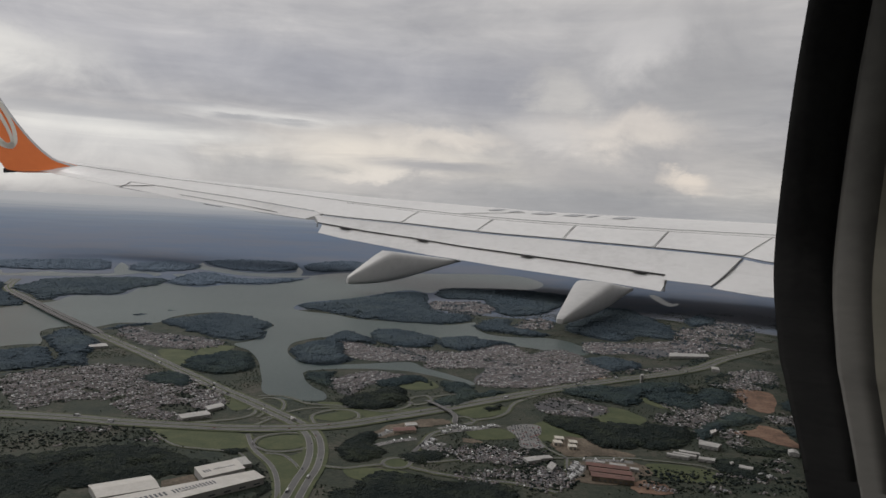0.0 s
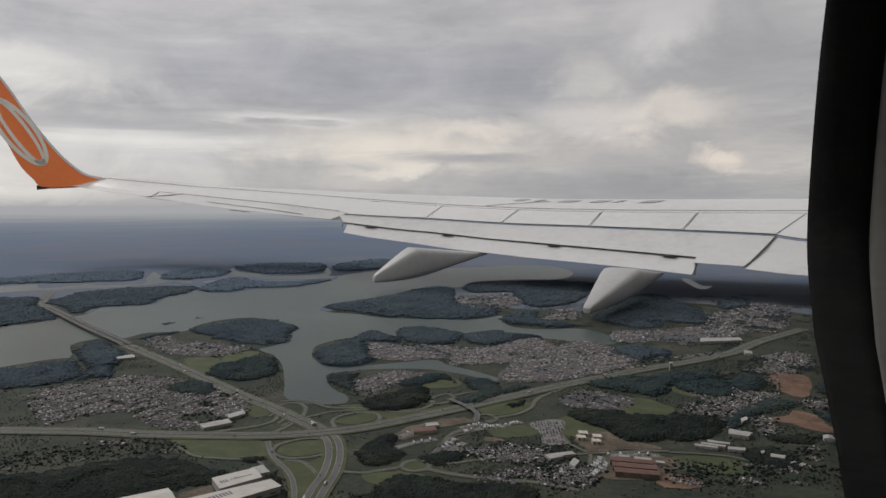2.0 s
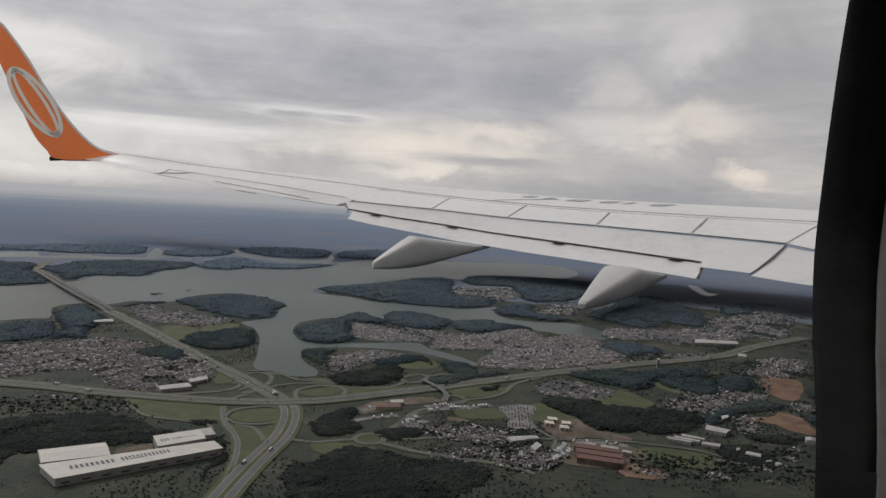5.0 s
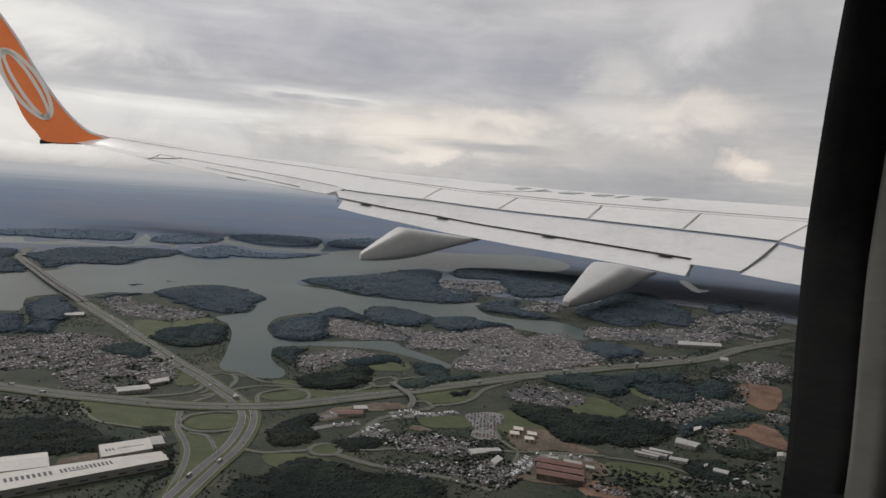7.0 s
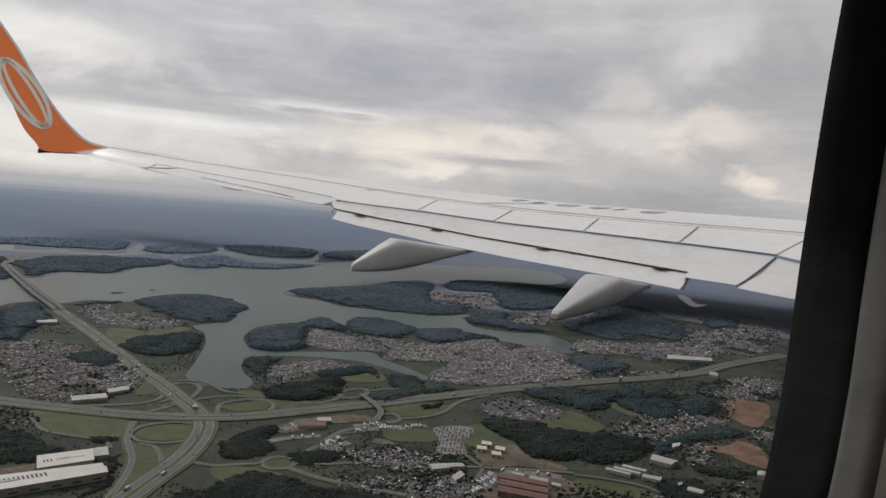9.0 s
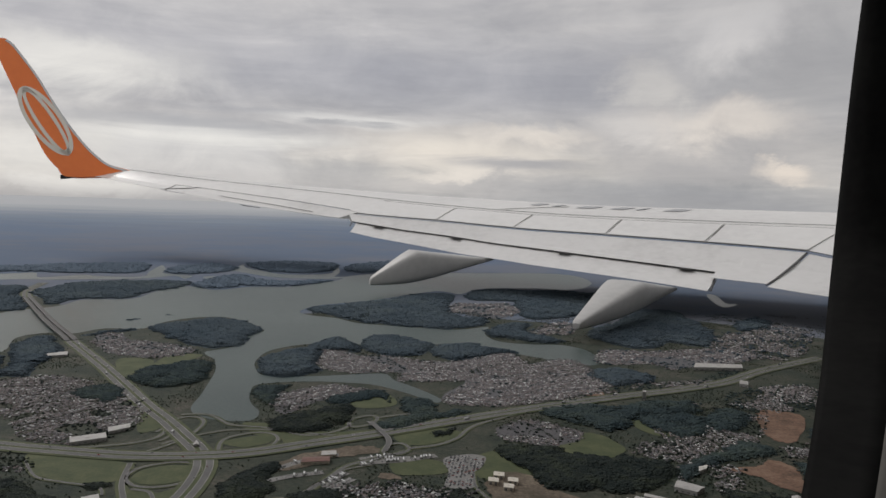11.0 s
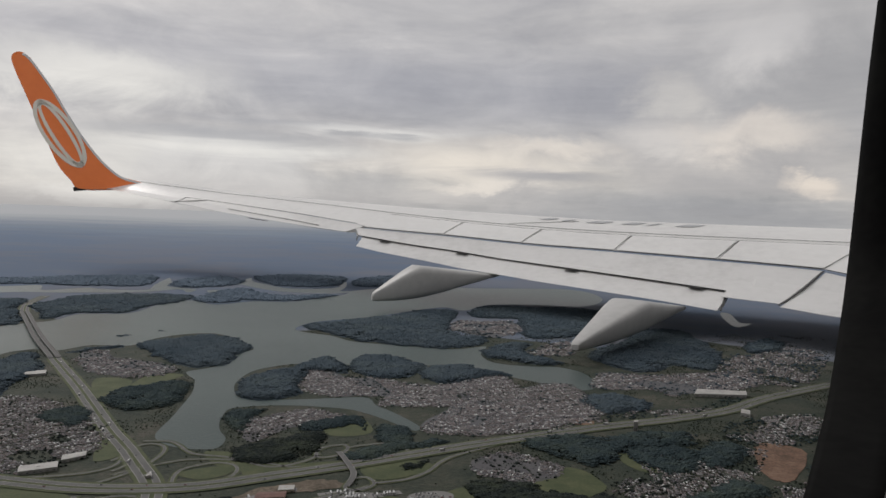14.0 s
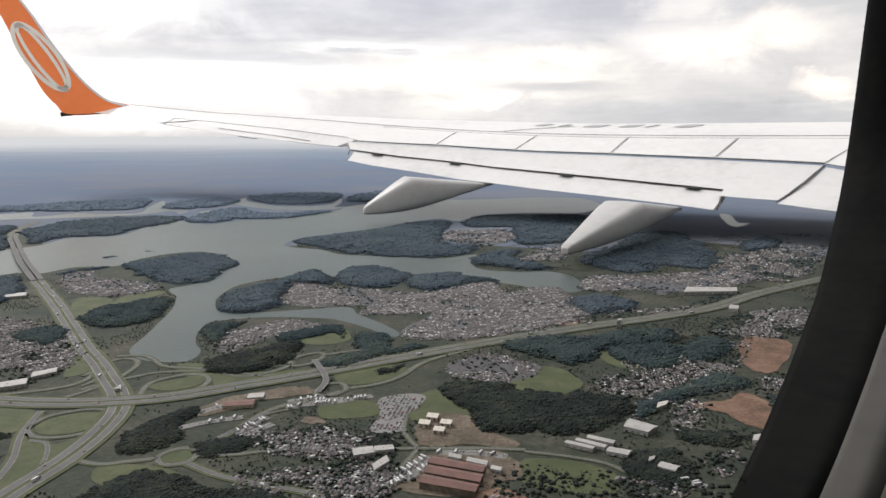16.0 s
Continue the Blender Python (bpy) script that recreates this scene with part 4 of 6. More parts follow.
forest([(-0.539, 3.809), (-0.458, 3.959), (-0.209, 4.181), (-0.155, 3.984), (-0.157, 3.752), (-0.278, 3.616), (-0.426, 3.606)], 0.040, "dense dark green woodland on a low rise", 111)
forest([(-0.816, 4.246), (-0.838, 4.424), (-0.679, 4.520), (-0.697, 4.323), (-0.645, 4.058), (-0.731, 4.093)], 0.030, "dense dark green woodland on a low rise", 112)
forest([(0.020, 3.782), (0.059, 3.941), (0.216, 4.117), (0.252, 3.951), (0.168, 3.811)], 0.025, "dense dark green woodland on a low rise", 113)
forest([(0.695, 3.524), (0.898, 3.707), (1.046, 3.551), (1.269, 3.622), (1.444, 3.578), (1.360, 3.326), (1.098, 3.212), (0.857, 3.208)], 0.040, "dense dark green woodland on a low rise", 114)
forest([(0.846, 4.245), (1.099, 4.503), (1.297, 4.483), (1.530, 4.660), (1.771, 4.681), (1.736, 4.413), (1.415, 4.243), (1.245, 3.968), (1.053, 4.095)], 0.040, "dense dark green woodland on a low rise", 115)
forest([(-2.612, 3.940), (-2.518, 4.112), (-2.579, 4.498), (-3.047, 5.148), (-3.013, 5.516), (-2.751, 5.299), (-2.523, 5.042), (-2.383, 4.545), (-2.268, 4.308), (-2.450, 4.229)], 0.050, "dark green wooded land beside the lake", 116)
forest([(-3.248, 4.274), (-2.978, 4.726), (-2.843, 4.814), (-2.520, 4.385), (-2.569, 4.179), (-2.921, 3.908)], 0.050, "dark green wooded land beside the lake", 117)
forest([(-1.821, 4.014), (-1.767, 4.241), (-1.608, 4.224), (-1.501, 4.051), (-1.540, 3.892)], 0.025, "dense dark green woodland on a low rise", 118)
forest([(-6.986, 7.650), (-5.658, 8.310), (-5.280, 8.293), (-4.840, 7.591), (-4.207, 6.804), (-4.277, 6.460), (-5.062, 5.692)], 0.035, "far woodland beyond the lake, tinted blue for haze", 119)
forest([(-4.975, 8.069), (-4.990, 9.072), (-3.961, 9.594), (-3.657, 9.051), (-3.741, 8.365), (-3.687, 7.730), (-4.075, 7.577), (-4.099, 7.091), (-4.519, 7.443)], 0.035, "far woodland beyond the lake, tinted blue for haze", 120)
forest([(-3.675, 9.203), (-3.776, 9.751), (-3.689, 10.783), (-2.844, 10.151), (-2.122, 10.653), (-2.410, 9.604), (-2.900, 9.392), (-3.160, 8.878)], 0.030, "far woodland beyond the lake, tinted blue for haze", 121)
forest([(1.331, 6.805), (1.487, 7.376), (1.737, 7.829), (1.947, 8.591), (2.348, 9.015), (2.568, 8.449), (2.548, 7.448), (2.293, 6.616), (2.072, 6.742), (1.790, 6.399), (1.538, 6.513)], 0.050, "dark green wooded land beside the lake", 122)
forest([(2.841, 7.969), (3.212, 8.527), (3.333, 8.337), (3.080, 7.716), (2.833, 7.550)], 0.030, "dark green wooded land beside the lake", 123)
forest([(1.195, 5.370), (1.501, 5.534), (1.643, 5.224), (1.304, 5.010)], 0.030, "dark green wooded land beside the lake", 124)
forest([(-0.366, 2.279), (-0.350, 2.446), (-0.202, 2.646), (0.060, 2.649), (0.322, 2.598), (0.391, 2.507), (0.244, 2.276), (-0.176, 2.129)], 0.030, "dense dark green woodland on a low rise", 125)
forest([(-0.762, 2.708), (-0.691, 2.648), (-0.618, 2.526), (-0.583, 2.357), (-0.622, 2.232), (-0.635, 2.442)], 0.020, "dense dark green woodland on a low rise", 126)
forest([(-0.912, 2.865), (-0.880, 2.911), (-0.819, 2.837), (-0.832, 2.765)], 0.020, "dense dark green woodland on a low rise", 127)
forest([(1.714, 4.323), (1.868, 4.545), (2.029, 4.540), (1.984, 4.302), (1.766, 4.070)], 0.030, "dense dark green woodland on a low rise", 128)
forest([(-0.388, 4.224), (-0.123, 4.501), (0.020, 4.240), (-0.093, 4.307), (-0.235, 4.144)], 0.020, "dense dark green woodland on a low rise", 129)
forest([(0.320, 3.789), (0.435, 3.903), (0.426, 3.743), (0.356, 3.689)], 0.020, "dense dark green woodland on a low rise", 130)
forest([(0.052, 4.391), (0.246, 4.351), (0.295, 4.145), (0.388, 4.243), (0.489, 4.179), (0.273, 4.005), (0.102, 4.113)], 0.020, "dense dark green woodland on a low rise", 131)
forest([(-2.801, 5.661), (-2.637, 6.016), (-2.492, 5.959), (-2.633, 5.816)], 0.020, "dark green wooded land beside the lake", 132)
forest([(0.453, 3.014), (0.521, 3.087), (0.589, 2.962), (0.496, 2.928)], 0.020, "dense dark green woodland on a low rise", 133)
forest([(-0.122, 2.868), (-0.091, 2.942), (0.086, 3.000), (0.085, 2.895), (-0.028, 2.813)], 0.020, "dense dark green woodland on a low rise", 134)
forest([(1.483, 3.552), (1.822, 3.933), (1.987, 3.842), (1.892, 3.728), (1.640, 3.570), (1.459, 3.347)], 0.030, "dense dark green woodland on a low rise", 135)
forest([(2.190, 4.147), (2.409, 4.372), (2.219, 3.703), (2.210, 4.053)], 0.030, "dense dark green woodland on a low rise", 136)
forest([(1.596, 3.312), (1.865, 3.296), (1.757, 3.164), (1.572, 3.176)], 0.020, "dense dark green woodland on a low rise", 137)
forest([(1.965, 3.672), (2.099, 3.688), (2.097, 3.427), (1.991, 3.468)], 0.030, "dense dark green woodland on a low rise", 138)
forest([(0.648, 3.515), (0.700, 3.673), (0.953, 3.619), (1.326, 3.533), (1.372, 3.310), (1.140, 3.177), (0.927, 3.279)], 0.030, "dense dark green woodland on a low rise", 139)
forest([(1.380, 4.317), (1.773, 4.356), (1.688, 3.996), (1.509, 3.976)], 0.020, "dense dark green woodland on a low rise", 140)
forest([(1.370, 3.067), (1.562, 3.115), (1.576, 2.893), (1.414, 2.834)], 0.020, "dense dark green woodland on a low rise", 141)
forest([(-4.756, 10.602), (-5.115, 11.611), (-4.900, 12.496), (-4.362, 12.104), (-3.971, 11.378), (-4.188, 10.664)], 0.030, "far woodland beyond the lake, tinted blue for haze", 142)
forest([(-4.143, 12.192), (-4.094, 13.230), (-3.227, 13.665), (-2.813, 12.954), (-2.673, 11.842), (-3.159, 11.392)], 0.030, "far woodland beyond the lake, tinted blue for haze", 143)
forest([(-2.353, 12.137), (-2.504, 13.424), (-1.857, 14.781), (-1.438, 13.565), (-1.811, 12.138)], 0.030, "far woodland beyond the lake, tinted blue for haze", 144)
forest([(-8.171, 9.309), (-7.372, 10.589), (-6.718, 11.387), (-5.753, 11.851), (-5.001, 10.362), (-5.679, 10.050), (-6.772, 9.800), (-7.581, 8.680)], 0.030, "far woodland beyond the lake, tinted blue for haze", 145)
forest([(-2.840, 6.427), (-2.841, 6.529), (-2.773, 6.507), (-2.784, 6.419)], 0.004, "dark green wooded land beside the lake", 146)
forest([(-2.722, 6.750), (-2.722, 6.802), (-2.684, 6.772), (-2.687, 6.727)], 0.003, "dark green wooded land beside the lake", 147)

# ---- built-up quarters ----
town([(-2.574, 3.892), (-2.401, 4.162), (-2.226, 4.362), (-1.899, 4.341), (-1.327, 3.948), (-1.176, 3.769), (-1.118, 3.449), (-1.227, 3.260), (-1.444, 3.233), (-1.821, 3.529), (-1.993, 3.420), (-2.119, 3.280)], 0.75, "scattered small houses among trees", 200)
town([(-2.080, 2.700), (-1.850, 2.990), (-1.582, 3.105), (-1.355, 3.070), (-1.230, 2.940), (-1.449, 2.868), (-1.700, 2.730), (-1.960, 2.550)], 0.75, "scattered small houses among trees", 201)
town([(-0.781, 5.449), (-0.738, 5.746), (-0.503, 5.505), (-0.245, 5.552), (-0.055, 5.454), (0.202, 5.458), (0.407, 5.704), (0.652, 5.957), (0.839, 5.539), (1.071, 5.813), (1.240, 5.408), (1.341, 5.007), (1.119, 4.678), (0.720, 4.364), (0.384, 4.308), (0.272, 4.475), (0.395, 4.885), (-0.012, 4.755), (-0.082, 4.994), (-0.385, 4.905), (-0.612, 5.021)], 1.00, "close-built small houses with brown and grey roofs", 202)
town([(-0.685, 4.223), (-0.586, 4.444), (-0.399, 4.599), (-0.177, 4.496), (-0.273, 4.339), (-0.405, 4.148), (-0.505, 3.893), (-0.572, 3.955)], 1.00, "close-built small houses with brown and grey roofs", 203)
town([(0.616, 3.944), (0.775, 4.112), (0.926, 4.052), (1.065, 3.938), (0.988, 3.764), (0.842, 3.716), (0.644, 3.747)], 1.00, "close-built small houses with brown and grey roofs", 204)
town([(-0.140, 8.058), (-0.091, 8.654), (0.176, 8.709), (0.545, 8.935), (0.677, 8.294), (0.523, 7.635), (0.287, 7.630), (0.038, 7.790)], 0.90, "close-built small houses with brown and grey roofs", 205)
town([(-2.706, 5.586), (-2.600, 5.801), (-2.359, 5.586), (-1.916, 5.469), (-1.630, 5.346), (-1.694, 5.076), (-1.998, 4.980), (-2.310, 5.145)], 0.80, "close-built small houses with brown and grey roofs", 206)
town([(0.117, 2.972), (0.272, 3.088), (0.443, 3.071), (0.451, 2.923), (0.519, 2.913), (0.457, 2.778), (0.343, 2.832), (0.156, 2.868)], 0.70, "scattered small houses among trees", 207)
town([(0.144, 2.663), (0.239, 2.762), (0.391, 2.777), (0.505, 2.659), (0.487, 2.580), (0.316, 2.658)], 0.60, "scattered small houses among trees", 208)
town([(1.382, 6.211), (1.812, 6.304), (2.329, 6.532), (2.661, 6.552), (2.560, 6.094), (1.883, 5.611), (1.703, 5.738), (1.315, 5.679)], 0.80, "close-built small houses with brown and grey roofs", 209)
town([(1.123, 4.724), (1.587, 5.135), (1.889, 5.304), (2.308, 5.825), (2.276, 5.581), (1.672, 5.007)], 0.50, "scattered small houses among trees", 210)
town([(0.796, 6.969), (1.102, 7.590), (1.254, 7.373), (1.159, 6.890), (0.890, 6.698)], 0.60, "scattered small houses among trees", 211)
town([(-0.335, 6.161), (-0.140, 6.169), (-0.092, 5.972), (-0.274, 5.912)], 0.40, "scattered small houses among trees", 212)
town([(1.272, 3.819), (1.424, 3.874), (1.614, 3.683), (1.551, 3.560), (1.287, 3.644)], 0.60, "scattered small houses among trees", 213)
town([(1.568, 3.042), (1.731, 3.128), (1.791, 3.081), (1.706, 2.949), (1.565, 2.929)], 0.70, "scattered small houses among trees", 214)
town([(1.735, 3.985), (1.818, 3.917), (1.754, 3.712), (1.697, 3.774)], 0.50, "scattered small houses among trees", 215)
town([(-0.016, 3.027), (0.169, 3.077), (0.385, 3.104), (0.445, 2.920), (0.268, 2.920), (0.085, 2.895)], 0.70, "scattered small houses among trees", 216)
town([(0.131, 2.691), (0.255, 2.727), (0.337, 2.609), (0.202, 2.572)], 0.50, "scattered small houses among trees", 217)
town([(1.489, 4.280), (2.138, 4.760), (1.963, 4.026), (1.537, 3.621)], 0.35, "scattered small houses among trees", 218)
town([(0.990, 2.880), (1.686, 2.865), (1.646, 2.699), (1.004, 2.606)], 0.50, "scattered small houses among trees", 219)
town([(0.444, 2.890), (0.598, 2.919), (0.644, 2.619), (0.419, 2.586)], 0.55, "scattered small houses among trees", 220)
town([(1.594, 3.553), (1.726, 3.569), (1.642, 3.243), (1.538, 3.330)], 0.40, "scattered small houses among trees", 221)
town([(2.039, 4.997), (2.675, 5.363), (2.473, 4.733), (2.035, 4.563)], 0.45, "scattered small houses among trees", 222)
town([(2.013, 3.939), (2.277, 4.045), (2.164, 3.695), (1.988, 3.675)], 0.50, "scattered small houses among trees", 223)
town([(1.335, 4.519), (1.459, 4.586), (1.827, 4.675), (1.676, 4.446), (1.380, 4.317)], 0.40, "scattered small houses among trees", 224)
town([(1.285, 3.691), (1.339, 3.831), (1.420, 3.898), (1.517, 3.835), (1.492, 3.721), (1.400, 3.659)], 0.60, "scattered small houses among trees", 225)
town([(1.602, 3.019), (1.647, 3.105), (1.730, 3.125), (1.732, 3.045), (1.663, 2.993)], 0.60, "scattered small houses among trees", 226)
town([(0.303, 2.665), (0.298, 2.759), (0.340, 2.804), (0.431, 2.757), (0.442, 2.657)], 0.60, "scattered small houses among trees", 227)
town([(0.436, 2.947), (0.554, 2.964), (0.606, 3.115), (0.529, 3.079), (0.420, 3.088)], 0.30, "scattered small houses among trees", 228)
town([(1.420, 3.498), (1.483, 3.552), (1.510, 3.404), (1.440, 3.366)], 0.40, "scattered small houses among trees", 229)
town([(0.414, 2.815), (0.537, 2.865), (0.671, 2.771), (0.626, 2.637), (0.426, 2.593)], 0.50, "scattered small houses among trees", 230)
town([(1.328, 2.858), (1.517, 2.904), (1.572, 2.816), (1.315, 2.711)], 0.35, "scattered small houses among trees", 231)
town([(0.992, 2.935), (1.145, 2.914), (1.216, 2.805), (1.038, 2.709)], 0.30, "scattered small houses among trees", 232)
town([(0.161, 3.027), (0.185, 3.081), (0.418, 3.098), (0.466, 2.951), (0.390, 2.832), (0.230, 2.896)], 0.75, "scattered small houses among trees", 233)
town([(2.349, 6.574), (2.636, 7.364), (2.866, 7.490), (3.424, 8.154), (3.500, 7.637), (2.998, 6.471), (2.487, 6.135)], 0.50, "scattered small houses among trees", 234)

# tip, end under the wing, half width and top of each fairing
FAIRINGS = (
    ((-1.238, 9.149, 0.116), (1.25, 10.75, 0.4), 0.20, 0.560, 0.19, 0.66, 0.65),
    ((1.184, 6.500, 0.114), (2.85, 9.90, 0.3), 0.22, 0.455, 0.32, 0.95, 1.35),
)


# ---- the aircraft's wing ----
HEAD, SPAN = np.array([0.75, 0.661, 0.0]), np.array([-0.661, 0.75, 0.0])
UP = np.array([0.0, 0.0, 1.0])
# skews, flattens and places the wing over the land to fit the camera's view
WING_FIT = np.array([[0.9361, -0.1109, -0.0077], [-0.1414, 0.5995, -0.0590], [0.0250, 0.0013, 1.0180]])
WING_AT = np.array([1.3600, 3.8804, 0.1495])


def wing_at(p, u, lift=0.0):
    """A place on the wing: p runs from inboard (0) to the tip (1), u from the flap gap (0) to the leading edge (1)."""
    s = 2 + 15 * p
    rear = s * SPAN + (8.238 - 0.3465 * (s - 4)) * HEAD + UP * np.interp(s, (2, 4, 5, 6.8, 8, 9.6, 10.5, 12, 14, 16.9), (0.22, 0.26, 0.31, 0.38, 0.45, 0.60, 0.72, 0.97, 1.25, 1.58))
    q = 2 + 15.5 * p
    chord = 5.4 - 3.65 * (q - 4) / 12.5
    front = q * SPAN + (8.238 - 0.3465 * (q - 4) + chord) * HEAD + UP * np.interp(q, (2, 5.8, 7.3, 8.9, 11.5, 15, 17.4), (0.84, 0.92, 0.96, 1.01, 1.18, 1.466, 1.768))
    bulge = 0.09 * max(0.0, 4 * (u - 0.1) * (1 - u)) if u > 0.1 else 0.0
    return WING_FIT @ ((1 - u) * rear + u * front + UP * (lift + bulge * (1.15 - 0.7 * p))) + WING_AT


def slab(name, rows, thick, material, parent, label="", taper_rear=True, thin_out=0.0):
    """A closed panel: rows of top points, each row from its rear edge to its front edge; thick: depth below; thin_out: the share lost towards the last row."""
    n, m = len(rows), len(rows[0])
    verts = [tuple(q) for r in rows for q in r]
    for i, r in enumerate(rows):
        for j, q in enumerate(r):
            share = j / (m - 1)
            t = (1 - thin_out * i / (n - 1)) * thick * (0.04 + 0.96 * math.sin(math.pi * 0.92 * share)) if taper_rear else thick
            verts.append((q[0], q[1], q[2] - t))
    faces = []
    for i in range(n - 1):
        for j in range(m - 1):
            a, b, c, d = i * m + j, (i + 1) * m + j, (i + 1) * m + j + 1, i * m + j + 1
            faces.append((a, b, c, d))
            faces.append((n * m + a, n * m + d, n * m + c, n * m + b))
    rim = [i * m for i in range(n)] + [(n - 1) * m + j for j in range(1, m)] + [i * m + m - 1 for i in range(n - 2, -1, -1)] + [j for j in range(m - 2, 0, -1)]
    for a, b in zip(rim, rim[1:] + rim[:1]):
        faces.append((a, n * m + a, n * m + b, b))
    bm = bmesh.new()
    vs = [bm.verts.new(v) for v in verts]
    for f in faces:
        bm.faces.new([vs[i] for i in f])
    return part(name, bm, material, parent, label)


def wing_panel(name, p0, p1, rear, front, lift, thick, material, parent, label="", nu=4, step=0.03):
    """A panel between two lines u = rear(p) and u = front(p)."""
    n = max(2, int(abs(p1 - p0) / step) + 1)
    rows = []
    for i in range(n):
        p = p0 + (p1 - p0) * i / (n - 1)
        a, b = rear(p), front(p)
        rows.append([wing_at(p, a + (b - a) * k / nu, lift) for k in range(nu + 1)])
    return slab(name, rows, thick, material, parent, label)


def quad_panel(name, inner, outer, rear, front, lift, thick, material, parent, label="", nu=4, n=20):
    """A panel with slanting ends: inner and outer are (p at the rear, p at the front)."""
    rows = []
    for i in range(n):
        e = i / (n - 1)
        row = []
        for k in range(nu + 1):
            f = k / nu
            p = (inner[0] * (1 - f) + inner[1] * f) * (1 - e) + (outer[0] * (1 - f) + outer[1] * f) * e
            row.append(wing_at(p, rear(p) * (1 - f) + front(p) * f, lift))
        rows.append(row)
    return slab(name, rows, thick, material, parent, label)


def strip_on_wing(name, ends, width, lift, material, parent, label=""):
    """A thin raised band along a run of (p, u) points."""
    pts = [wing_at(p, u, lift) for p, u in ends]
    rows = []
    for i, q in enumerate(pts):
        d = pts[min(i + 1, len(pts) - 1)] - pts[max(i - 1, 0)]
        side = np.cross(UP, d)
        side = side / np.linalg.norm(side) * width / 2
        rows.append([q - side, q + side])
    return slab(name, rows, 0.005, material, parent, label, False)


def line_between(*knots):
    ps, us = [k[0] for k in knots], [k[1] for k in knots]
    return lambda p: float(np.interp(p, ps, us))


GAP_1 = line_between((0.0, 0.17), (0.15, 0.225), (0.173, 0.262), (0.25, 0.29), (0.334, 0.315), (0.50, 0.305), (0.585, 0.22))
GAP_2 = line_between((0.17, -0.035), (0.205, -0.015), (0.328, 0.068), (0.45, 0.118), (0.537, 0.115), (0.57, 0.11))
TAIL = line_between((0.0, -0.20), (0.094, -0.175), (0.135, -0.13), (0.17, -0.113))
AFT_TAIL = line_between((0.15, -0.226), (0.254, -0.175), (0.35, -0.128), (0.45, -0.092), (0.537, -0.068), (0.57, -0.06))
OUTER_TAIL = line_between((0.575, 0.115), (0.60, 0.075), (0.62, 0.045), (0.655, -0.012), (0.70, -0.072), (0.74, -0.115), (0.82, -0.17), (0.93, -0.14), (1.0, -0.06))
AILERON = line_between((0.597, 0.27), (0.70, 0.24), (0.852, 0.165))


